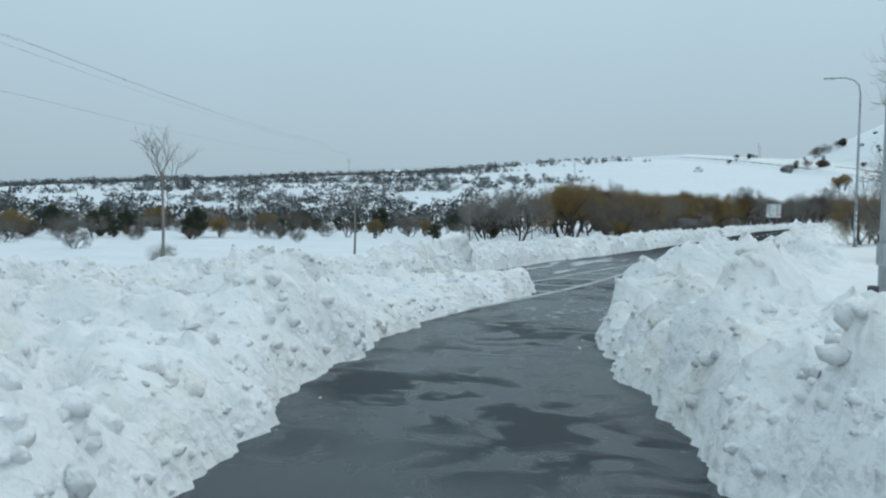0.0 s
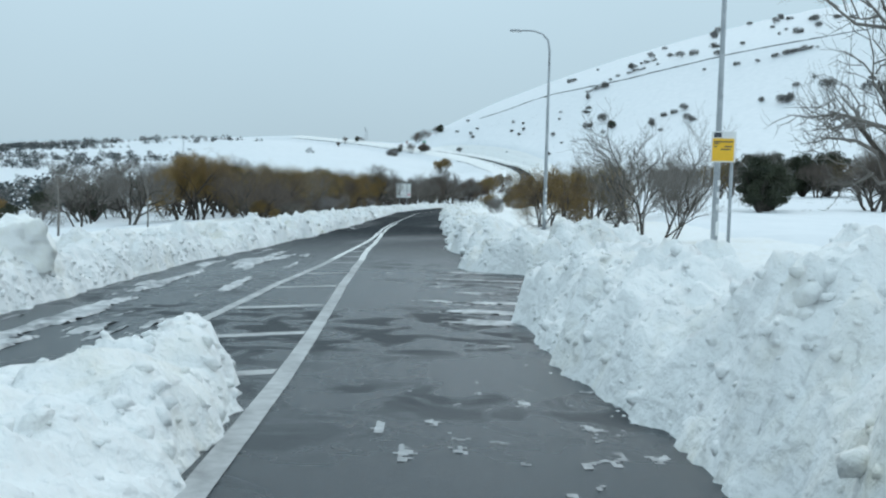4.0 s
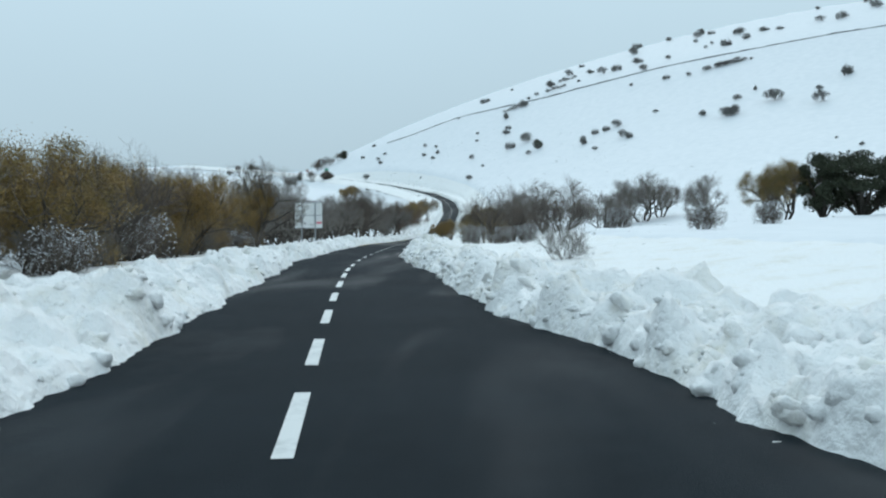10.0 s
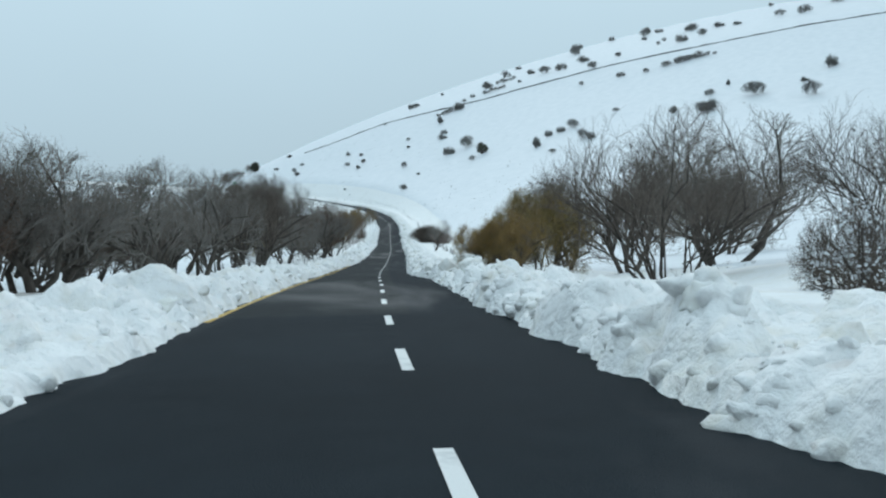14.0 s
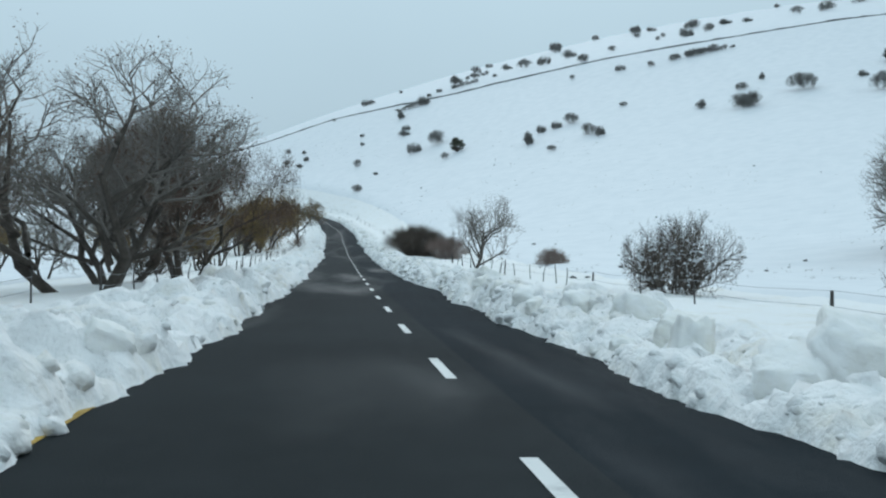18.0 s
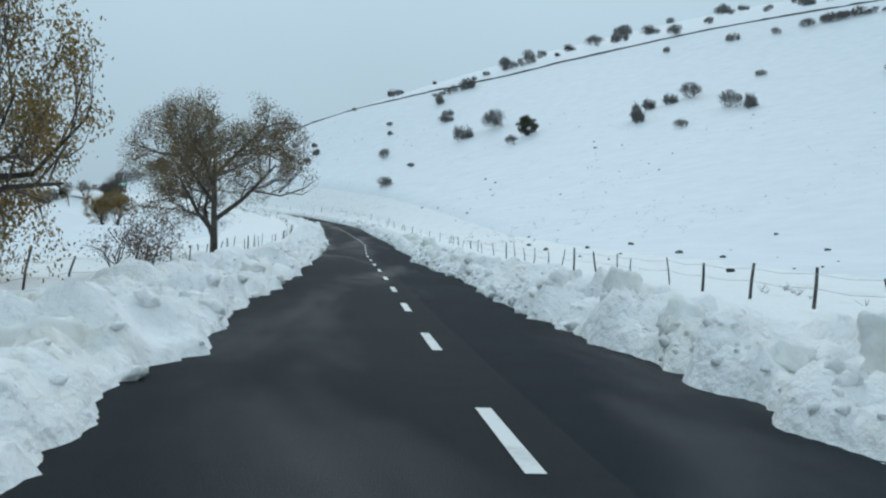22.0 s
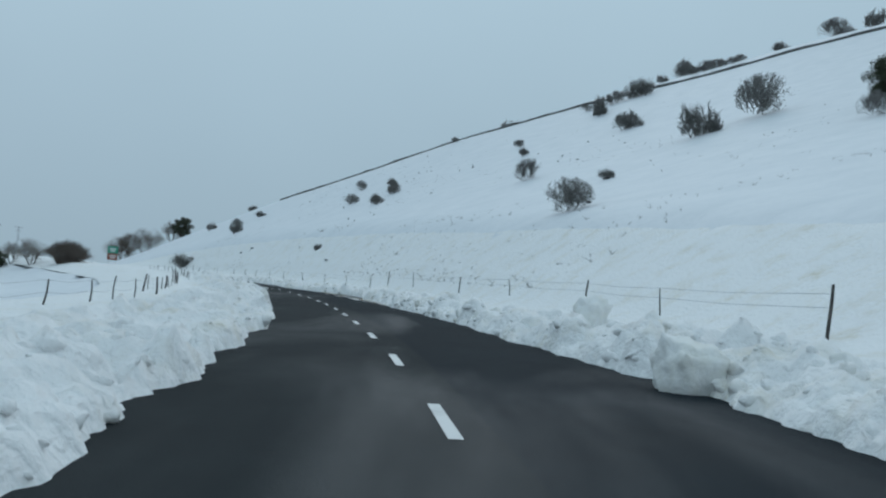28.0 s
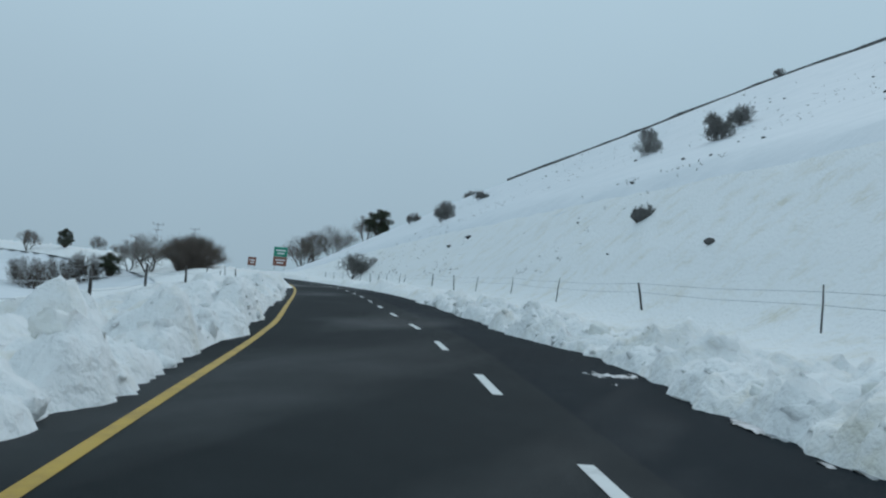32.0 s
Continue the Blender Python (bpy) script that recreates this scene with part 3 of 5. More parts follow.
for a, b, fine in ((-46, 0, 0.3), (0, 40, 0.075), (40, 130, 0.1), (130, 260, 0.115), (260, 390, 0.115), (390, 520, 0.12), (520, 742, 0.5)):
    bank("snow_bank", a, b, -13.5, -1.0, fine, max(fine, 0.09), "lumpy ploughed snow bank along the road's verge")
    bank("snow_bank", a, b, 1.2 if a >= 40 else -1.6, 13.5 if a >= 40 else (46 if a < 0 else 20), fine, max(fine, 0.09), "ploughed snow bank of broken lumps beside the road")

# ---- road markings ----
DASH_AT = np.interp(np.arange(76), (0, 3, 13, 19, 21, 25, 29, 33, 36, 40, 44, 48, 58, 65, 69, 75),
                    (107.6, 123.5, 175.6, 207.9, 218.9, 240.7, 261.8, 282.8, 298.6, 319.8, 341.2, 363.4, 416.1, 454.7, 476.4, 507.5))
for mid in np.concatenate([DASH_AT, DASH_AT[-1] + 5.3 * np.arange(1, 22)]):
    off = float(np.interp(mid, (107, 112, 120, 130, 165, 175, 192, 205, 214, 224, 345, 360, 410, 416, 424, 434, 440, 447, 455, 466, 486, 498, 530), (-0.06, -0.06, -0.1, 0, 0, -0.09, -0.08, 0.03, 0.08, 0.04, 0, 0.1, 0.1, 0.08, -0.04, -0.16, -0.17, -0.12, -0.04, 0.05, 0.02, -0.3, -0.3)))
    strip("dash", mid - 0.93, mid + 0.93, off, off, 0.115, WHITE_PAINT)
for mid in (79.4, 83.3, 87.6, 91.9, 96.2, 100.4, 104.1):
    strip("dash", mid - 1.15, mid + 1.15, -0.1, -0.1, 0.14, WHITE_PAINT)
for side in (-0.11, 0.11):
    strip("centre_line", 60.6, 77.3, side + 0.06, side - 0.04, 0.12, WHITE_PAINT)
EDGE_S = (15, 18, 23.5, 28, 33.5, 38.5, 41, 47, 54, 60.5)
EDGE_RIGHT = (1.5, 1.22, 1.04, 0.84, 0.62, 0.53, 0.5, 0.27, 0.1, 0.08)
EDGE_LEFT = (-0.8, -0.75, -0.68, -0.68, -0.64, -0.37, -0.29, -0.22, -0.19, -0.1)
for k in range(len(EDGE_S) - 1):
    worn = WORN_PAINT if EDGE_S[k] < 40 else WHITE_PAINT
    strip("hatch_edge", EDGE_S[k], EDGE_S[k + 1], EDGE_RIGHT[k], EDGE_RIGHT[k + 1], 0.17, worn)
    strip("hatch_edge", EDGE_S[k], EDGE_S[k + 1], EDGE_LEFT[k], EDGE_LEFT[k + 1], 0.16, worn)
for s0 in (18.6, 21.3, 24.0, 26.75, 29.9, 33.3, 36.6, 40.0, 42.65, 45.35, 48.0):
    reach_r, reach_l = np.interp(s0, EDGE_S, EDGE_RIGHT), np.interp(s0, EDGE_S, EDGE_LEFT)
    d = np.array([reach_r - 0.1, reach_l + 0.1])
    s1 = np.array([s0, s0 - 0.45 * (reach_r - reach_l)])
    x0, y0, _ = on_road(s1 - 0.11, d)
    x1, y1, _ = on_road(s1 + 0.11, d)
    z0 = road_z(s1, d) + 0.006
    part("hatch_bar", grid_mesh("hatch_bar", np.stack([x0, x1], 1), np.stack([y0, y1], 1), np.stack([z0, z0], 1), WORN_PAINT, smooth=False), road)
for s0 in np.arange(150, 720, 12.0):
    out = np.interp((s0, s0 + 12.0), (150, 200, 470, 488, 496, 520), (-2.95, -3.0, -2.97, -3.08, -3.32, -3.32))
    strip("edge_line", s0, s0 + 12.0, out[0], out[1], 0.115, YELLOW_PAINT, "yellow edge line")
for s0, d0, d1 in ((446, 3.4, 3.8), (456, 3.8, 4.1), (466, 4.1, 4.1), (476, 4.1, 3.9), (486, 3.9, 3.6)):
    strip("edge_line", s0, s0 + 10.0, d0, d1, 0.12, YELLOW_PAINT, "yellow edge line")


# ---- trees and shrubs ----
def quads_mesh(name, centres, sizes, rng, mat, flat=0.0):
    """Many small four-cornered leaves, each with its own turn."""
    n = len(centres)
    a = rng.normal(size=(n, 3))
    a /= np.linalg.norm(a, axis=1)[:, None]
    b = np.cross(a, rng.normal(size=(n, 3)))
    b /= np.linalg.norm(b, axis=1)[:, None]
    sizes = np.asarray(sizes)[:, None]
    a, b = a * sizes, b * sizes * 0.6
    verts = np.stack([centres - a, centres + b * 0.9 - a * 0.1, centres + a, centres - b * 0.9 + a * 0.1], 1).reshape(-1, 3)
    faces = np.arange(n * 4).reshape(n, 4)
    me = bpy.data.meshes.new(name)
    me.vertices.add(n * 4)
    me.vertices.foreach_set("co", verts.ravel())
    me.loops.add(n * 4)
    me.loops.foreach_set("vertex_index", faces.ravel().astype(np.int32))
    me.polygons.add(n)
    me.polygons.foreach_set("loop_start", np.arange(0, n * 4, 4, dtype=np.int32))
    me.materials.append(mat)
    me.update(calc_edges=True)
    return me


def sticks_mesh(name, sticks, mat, sides=3):
    """Many tapered sticks: (start, middle, end, radius)."""
    n = len(sticks)
    p = np.array([(s[0], s[1], s[2]) for s in sticks], float)
    r = np.array([s[3] for s in sticks], float)
    t = p[:, 2] - p[:, 0]
    t /= np.linalg.norm(t, axis=1)[:, None] + 1e-9
    ref = np.where(np.abs(t[:, 2:3]) > 0.9, np.array([[1.0, 0, 0]]), np.array([[0, 0, 1.0]]))
    a = np.cross(t, ref)
    a /= np.linalg.norm(a, axis=1)[:, None]
    b = np.cross(t, a)
    rings = []
    for k, shrink in ((0, 1.0), (1, 0.75), (2, 0.35)):
        for j in range(sides):
            w = 2 * math.pi * j / sides
            rings.append(p[:, k] + (a * math.cos(w) + b * math.sin(w)) * (r * shrink)[:, None])
    verts = np.stack(rings, 1).reshape(-1, 3)
    faces = []
    for k in (0, 1):
        for j in range(sides):
            j2 = (j + 1) % sides
            faces.append((k * sides + j, k * sides + j2, (k + 1) * sides + j2, (k + 1) * sides + j))
    faces = (np.array(faces)[None] + (np.arange(n) * 3 * sides)[:, None, None]).reshape(-1, 4)
    me = bpy.data.meshes.new(name)
    me.vertices.add(len(verts))
    me.vertices.foreach_set("co", verts.ravel())
    me.loops.add(faces.size)
    me.loops.foreach_set("vertex_index", faces.ravel().astype(np.int32))
    me.polygons.add(len(faces))
    me.polygons.foreach_set("loop_start", np.arange(0, faces.size, 4, dtype=np.int32))
    me.materials.append(mat)
    me.update(calc_edges=True)
    return me


def grow(rng, base, way, length, radius, level, levels, sticks, tips, kids=(4, 5, 5, 4), spread=0.75, lift=0.25, bend=0.25):
    """A bough with its branches, as a list of sticks by level; tips are where leaves may sit."""
    way = way / np.linalg.norm(way)
    mid = base + way * length * 0.5 + rng.normal(size=3) * length * bend * 0.25
    end = base + way * length + rng.normal(size=3) * length * bend * 0.3 + np.array([0, 0, lift * length * 0.3])
    sticks[level].append((base, mid, end, radius))
    if level >= levels:
        tips.append(end)
        tips.append(mid)
        return
    for k in range(kids[min(level, len(kids) - 1)]):
        u = 0.35 + 0.65 * (k + rng.rand()) / kids[min(level, len(kids) - 1)]
        at = (base * (1 - u) ** 2 + 2 * mid * u * (1 - u) + end * u * u) if u < 1 else end
        side = rng.normal(size=3)
        side -= way * side.dot(way)
        side /= np.linalg.norm(side)
        turn = way * (1 - spread * 0.5) + side * spread + np.array([0, 0, lift])
        grow(rng, at, turn, length * (0.5 + 0.25 * rng.rand()), radius * (0.62 - 0.18 * u), level + 1, levels, sticks, tips, kids, spread, lift, bend)


def make_tree(name, seed, label, category, stems=3, height=5.0, width=1.0, levels=4, kids=(4, 5, 5, 4), leaf=None, leaves=0, leaf_size=0.1, bark=BARK, twig=TWIG,
              snow=0, trunk_len=0.32, lean=0.45, thick=0.028, lift=0.25, spread=0.75, rounded=0.58):
    """One tree with forked dark trunks, boughs and a crown of fine twigs (and leaves), standing at the origin."""
    rng = np.random.RandomState(seed)
    sticks, tips = [[] for _ in range(levels + 1)], []
    for k in range(stems):
        turn = 2 * math.pi * (k + rng.rand() * 0.7) / stems
        way = np.array([math.cos(turn) * lean, math.sin(turn) * lean, 1.0])
        grow(rng, np.array([math.cos(turn) * 0.12 * (stems > 1), math.sin(turn) * 0.12 * (stems > 1), -0.35]), way, height * trunk_len * (0.85 + 0.3 * rng.rand()), height * thick * (0.8 + 0.4 * rng.rand()),
             0, levels, sticks, tips, kids, spread, lift)
    tips = np.array(tips)
    wide = np.array([height / tips[:, 2].max() * width] * 2 + [height / tips[:, 2].max()])
    if rounded:
        wide = np.array([0.5 * height * width / np.percentile(np.hypot(tips[:, 0], tips[:, 1]), 85)] * 2 + [height / np.percentile(tips[:, 2], 97)])

    def reach(p):
        """How far out a place lies: 1 on the outline of a full, slightly lobed dome."""
        if not rounded:
            return np.zeros(p.shape[:-1])
        turn = np.arctan2(p[..., 1], p[..., 0])
        lobes = 1.0 + 0.08 * np.sin(3 * turn + seed) + 0.06 * np.sin(5 * turn + 2 * seed)
        q = (p - np.array([0, 0, rounded * height])) / np.array([0.55 * height * width, 0.55 * height * width, (1 - rounded) * height])
        return np.where(q[..., 2] > -0.5, np.linalg.norm(q, axis=-1), np.hypot(q[..., 0], q[..., 1]) / 0.87) / lobes

    def fit(group):
        """Scales the boughs, leaves out those past the outline and shortens those that cross it."""
        ends = np.array([(a, b, c) for a, b, c, r in group]) * wide
        out = []
        for e, g, r0, r1 in zip(ends, group, reach(ends[:, 0]), reach(ends[:, 2])):
            if r0 < 0.99:
                cut_at = 1.0 if r1 < 1.04 else max(0.3, (1.04 - r0) / (r1 - r0))
                out.append((e[0], e[0] + (e[1] - e[0]) * cut_at, e[0] + (e[2] - e[0]) * cut_at, g[3]))
        return out

    tree = empty(name, label, category)
    if stems > 4:
        clump = part("stem_clump", sticks_mesh(name + "_stems", fit(sticks[0] + sticks[1]), bark, 6), tree)
        tagged(clump, "many thin dark stems", kind="stuff")
    else:
        part("trunk", sticks_mesh(name + "_trunk", fit(sticks[0] + sticks[1]), bark, 6), tree, "dark bare forked trunk")
    part("crown", sticks_mesh(name + "_crown", fit(sum(sticks[2:], [])), twig, 3), tree)
    tips = tips * wide
    tips = tips[reach(tips) < 1.03]
    if leaves:
        pick = tips[rng.randint(0, len(tips), leaves)] + rng.normal(size=(leaves, 3)) * 0.12
        part("foliage", quads_mesh(name + "_leaves", pick, leaf_size * (0.6 + 0.8 * rng.rand(leaves)), rng, leaf), tree)
    if snow:
        pick = tips[rng.randint(0, len(tips), snow)] + np.array([0, 0, 0.03]) + rng.normal(size=(snow, 3)) * 0.04
        part("snow_cap", quads_mesh(name + "_snow", pick, 0.045 * (0.6 + 0.9 * rng.rand(snow)), rng, SNOW), tree, "snow caught on the twigs")
    return tree


def make_dome(name, seed, label, stems=700, height=2.6, radius=2.8, twig=TWIG, thick=0.012, forks=9):
    """A round bush: curved outward leaning rods that fork into short crooked twigs."""
    rng = np.random.RandomState(seed)
    rods, fine = [], []
    for k in range(stems):
        u, w = rng.rand() ** 0.55, 2 * math.pi * rng.rand()
        foot = np.array([math.cos(w), math.sin(w), 0]) * u * radius * 0.4
        rise = math.sqrt(max(0.0, 1 - u * u * 0.96))
        tip = np.array([math.cos(w) * u * radius, math.sin(w) * u * radius, height * (0.12 + 0.86 * rise)]) * rng.uniform(0.78, 1.0)
        mid = foot * 0.4 + tip * 0.5 + np.array([0, 0, 0.1 * height]) + rng.normal(size=3) * 0.12
        rods.append((foot - np.array([0, 0, 0.2]), mid, tip, thick * rng.uniform(0.7, 1.4)))
        for j in range(forks):
            v = rng.uniform(0.25, 1.0)
            at = mid * (1 - v) + tip * v
            out = (tip - mid) * 0.16 + rng.normal(size=3) * 0.15 + np.array([0, 0, 0.07])
            fine.append((at, at + out * 0.5 + rng.normal(size=3) * 0.03, at + out, thick * 0.5))
    bush = empty(name, label, "bush")
    for key, sticks in (("rod_clump", rods), ("crown", fine)):
        tagged(part(key, sticks_mesh(name + "_" + key, sticks, twig, 3), bush), kind="stuff")
    return bush


def make_evergreen(name, seed, label, height=3.0, width=2.6, leaves=16000, leaf=LEAF_GREEN, size=0.05):
    """A dense dark shrub: short trunks under many leafy clumps of uneven outline."""
    rng = np.random.RandomState(seed)
    tree = empty(name, label, "shrub")
    clumps = []
    for k in range(44):
        w, u, h = 2 * math.pi * rng.rand(), math.sqrt(rng.rand()), rng.rand()
        profile = math.sqrt(max(0.05, 1 - (2 * h - 0.85) ** 2 / 1.35))
        clumps.append((math.cos(w) * u * width / 2 * profile, math.sin(w) * u * width / 2 * profile, height * (0.18 + 0.74 * h), (0.1 + 0.11 * rng.rand()) * width))
    clumps = np.array(clumps)
    pick = clumps[rng.randint(0, len(clumps), leaves)]
    away = rng.normal(size=(leaves, 3))
    away /= np.linalg.norm(away, axis=1)[:, None]
    pos = pick[:, :3] + away * (pick[:, 3] * rng.rand(leaves) ** 0.35)[:, None] * np.array([1, 1, 0.8])
    pos[:, 2] = np.maximum(pos[:, 2], 0.05 * height)
    part("foliage", quads_mesh(name + "_leaves", pos, size * (0.6 + 0.8 * rng.rand(leaves)), rng, leaf), tree)
    boughs = [(np.array([0, 0, -0.2]), c[:3] * 0.5, c[:3], 0.035) for c in clumps]
    part("trunk", sticks_mesh(name + "_trunk", boughs, BARK, 4), tree)
    return tree


def make_scrub(name, seed, label, leafy=0, lobes=2, stems=5):
    """A branching hillside shrub about one metre across, of one or more clumps."""
    rng = np.random.RandomState(seed)
    bush = empty(name, label, "shrub")
    sticks, tips = [[] for _ in range(4)], []
    for k in range(lobes):
        foot = np.array([(k - (lobes - 1) / 2) * 0.42 + rng.normal() * 0.08, rng.normal() * 0.12, -0.08])
        size = rng.uniform(0.7, 1.0)
        for j in range(stems):
            w = 2 * math.pi * (j + rng.rand()) / stems
            way = np.array([math.cos(w) * 0.8, math.sin(w) * 0.8, rng.uniform(0.7, 1.2)])
            grow(rng, foot, way, 0.36 * size * rng.uniform(0.8, 1.15), 0.02, 0, 3, sticks, tips, (5, 6, 5), 0.75, 0.3)
    tips = np.array(tips)
    top, reach = tips[:, 2].max(), np.abs(tips[:, :2]).max()
    wide = np.array([0.56 / reach, 0.56 / reach, 0.9 / top])
    if lobes == 1:
        # a close rounded crown: what reaches past the dome is left out or cut short
        wide = np.array([0.5 / np.percentile(np.hypot(tips[:, 0], tips[:, 1]), 70)] * 2 + [0.9 / np.percentile(tips[:, 2], 90)])

    def out(p):
        return float(np.linalg.norm((p - np.array([0, 0, 0.4])) / np.array([0.56, 0.56, 0.52]))) if lobes == 1 else 0.0

    rods = []
    for p, q, r, thick in sum(sticks, []):
        p, q, r = p * wide, q * wide, r * wide
        if out(p) < 1.0:
            short = 1.0 if out(r) < 1.06 else max(0.25, (1.06 - out(p)) / (out(r) - out(p)))
            rods.append((p, p + (q - p) * short, p + (r - p) * short, max(0.005, thick * 0.8)))
    tips = np.array([p for p in tips if out(p * wide) < 1.04])
    part("crown", sticks_mesh(name + "_crown", rods, TWIG_HAZE, 3), bush)
    if leafy:
        pos = tips[rng.randint(0, len(tips), leafy)] * wide + rng.normal(size=(leafy, 3)) * 0.03
        part("foliage", quads_mesh(name + "_leaves", pos, 0.016 * (0.6 + 0.8 * rng.rand(leafy)), rng, LEAF_HAZE), bush)
    return bush


KINDS = {
    "bare": [make_tree("bare_tree", 11, "bare winter tree with a wide crown of grey-brown twigs", "tree", 3, 6.0, 1.2, 5, (5, 5, 5, 4, 4), leaf=LEAF_RUST, leaves=5000, leaf_size=0.026, lean=0.6, trunk_len=0.36, twig=TWIG_GREY),
             make_tree("bare_tree", 12, "leafless spreading tree with dark forked trunks in snow", "tree", 2, 5.5, 1.2, 5, (6, 5, 5, 4, 4), leaf=LEAF_RUST, leaves=2500, leaf_size=0.026, twig=TWIG_GREY, lean=0.55, trunk_len=0.36),
             make_tree("bare_tree", 13, "bare rounded tree with many fine upright twigs", "tree", 3, 5.0, 1.15, 5, (5, 5, 5, 4, 4), lift=0.35, lean=0.6, trunk_len=0.34)],
    "ochre": [make_tree("ochre_tree", 21, "low tree with thinning ochre and olive autumn leaves", "tree", 4, 4.6, 1.2, 4, (4, 5, 5, 4), leaf=LEAF_OCHRE, leaves=80000, leaf_size=0.026),
              make_tree("ochre_tree", 22, "spreading tree still holding yellow-brown leaves", "tree", 3, 4.6, 1.15, 4, (5, 5, 5, 4), leaf=LEAF_OCHRE, leaves=64000, leaf_size=0.026)],
    "rust": [make_tree("brown_leaved_tree", 31, "tree with dry brown leaves clinging to dark twigs", "tree", 3, 6.2, 1.25, 5, (5, 5, 5, 4, 3), leaf=LEAF_RUST, leaves=100000, leaf_size=0.023, trunk_len=0.36, lean=0.6, thick=0.022, lift=0.2, rounded=0.5),
             make_tree("olive_tree", 32, "leaning tree with thin olive-brown leaves over forked dark trunks", "tree", 1, 6.2, 1.2, 5, (7, 5, 5, 4, 3), leaf=LEAF_OLIVE, leaves=54000, leaf_size=0.03, trunk_len=0.34, lean=0.1, thick=0.032, spread=0.85)],
    "forked": [make_tree("forked_tree", 78, "small bare tree with two leaning trunks and an open spreading crown", "tree", 2, 4.5, 1.0, 4, (6, 5, 5, 4), trunk_len=0.36, lean=0.35, thick=0.018, lift=0.22, spread=0.85, twig=TWIG_GREY, rounded=0.55)],
    "sapling": [make_tree("leafy_sapling", 37, "slender young tree with a few dry brown leaves", "tree", 4, 1.9, 0.9, 3, (5, 5, 4), leaf=LEAF_RUST, leaves=1500, leaf_size=0.03, trunk_len=0.5, lean=0.4, thick=0.016, lift=0.35, rounded=0)],
    "evergreen": [make_evergreen("evergreen_shrub", 41, "dense dark evergreen shrub", 3.0, 2.8), make_evergreen("evergreen_shrub", 42, "dark evergreen tree with an uneven crown", 3.2, 2.4)],
    "dome": [make_dome("round_bush", 51, "broad dome-shaped bush of dense reddish-brown twigs", 900, 2.8, 3.0, TWIG, 0.013, 11), make_dome("round_bush", 52, "rounded bush of bare grey-brown twigs", 520, 2.8, 3.0, TWIG_RED, 0.013, 10)],
    "snowy": [make_tree("snowy_shrub", 61, "bare shrub with snow caught on its twigs", "shrub", 9, 2.4, 1.3, 4, (5, 6, 5, 4), snow=1500, trunk_len=0.4, lean=0.9, thick=0.02, twig=TWIG, rounded=0.48)],
    "thicket": [make_tree("thicket", 65, "dense leafless shrub with many fine grey-brown stems", "shrub", 9, 3.2, 1.35, 4, (5, 6, 5, 4), trunk_len=0.45, lean=0.75, thick=0.012, lift=0.35, twig=TWIG, rounded=0.46),
                make_tree("thicket", 66, "bare rounded shrub of tangled grey twigs", "shrub", 8, 3.2, 1.5, 4, (5, 6, 5, 4), trunk_len=0.42, lean=0.85, thick=0.012, lift=0.3, twig=TWIG_GREY, rounded=0.46)],
    "slender": [make_tree("slender_tree", 71, "slender bare tree with thin branches", "tree", 1, 6.0, 1.1, 4, (6, 5, 4, 3), trunk_len=0.5, lean=0.25, thick=0.014, twig=TWIG_GREY, rounded=0),
                make_tree("slender_tree", 72, "small bare tree with an open crown", "tree", 2, 5.0, 1.25, 4, (5, 4, 4, 3), trunk_len=0.42, lean=0.35, thick=0.017, twig=TWIG_GREY, rounded=0)],
    "scrub": [make_scrub("hill_shrub", 81, "dark twiggy shrub on the snowy hillside", 1500, 1, 9), make_scrub("hill_shrub", 82, "pair of brown leafless clumps on the open slope", 1500, 2),
              make_scrub("hill_shrub", 83, "low grey shrub standing in snow", 0, 1, 8), make_scrub("hill_shrub", 84, "spreading bare shrub of several clumps", 1800, 3, 5)],
    "low_ochre": [make_tree("ochre_shrub", 25, "broad low tree with ochre leaves and boughs down to the snow", "tree", 6, 3.6, 1.5, 4, (5, 5, 5, 4), leaf=LEAF_OCHRE, leaves=80000, leaf_size=0.027, trunk_len=0.42, lean=1.0, thick=0.022, lift=0.12, rounded=0.5),
                  make_tree("ochre_shrub", 26, "spreading shrub with olive and yellow-brown leaves", "tree", 7, 3.6, 1.45, 4, (5, 5, 5, 4), leaf=LEAF_OCHRE, leaves=42000, leaf_size=0.024, trunk_len=0.4, lean=0.95, thick=0.02, lift=0.15, rounded=0.5)],
    "upright": [make_tree("upright_tree", 75, "bare tree of slender upright stems with fine grey twigs", "tree", 4, 6.0, 1.15, 4, (5, 5, 5, 5), trunk_len=0.42, lean=0.65, thick=0.012, lift=0.35, spread=0.65, twig=TWIG_GREY, rounded=0)],
    "hero": [make_tree("old_bare_tree", 91, "large bare tree with a thick trunk and fine twigs", "tree", 1, 7.5, 1.25, 5, (7, 5, 5, 4, 3), trunk_len=0.42, lean=0.12, thick=0.022, twig=TWIG_GREY, lift=0.3, spread=0.85, rounded=0)],
}
NOMINAL = {"bare": 5.5, "ochre": 4.6, "rust": 6.2, "evergreen": 3.1, "dome": 2.8, "snowy": 2.4, "slender": 5.5, "thicket": 3.2, "scrub": 0.9, "low_ochre": 3.6, "hero": 7.5, "upright": 6.0, "sapling": 1.9, "forked": 4.5}
for kind, models in KINDS.items():
    for model in models:
        model["first"] = 1
placed = {}
plant_rng = random.Random(5)


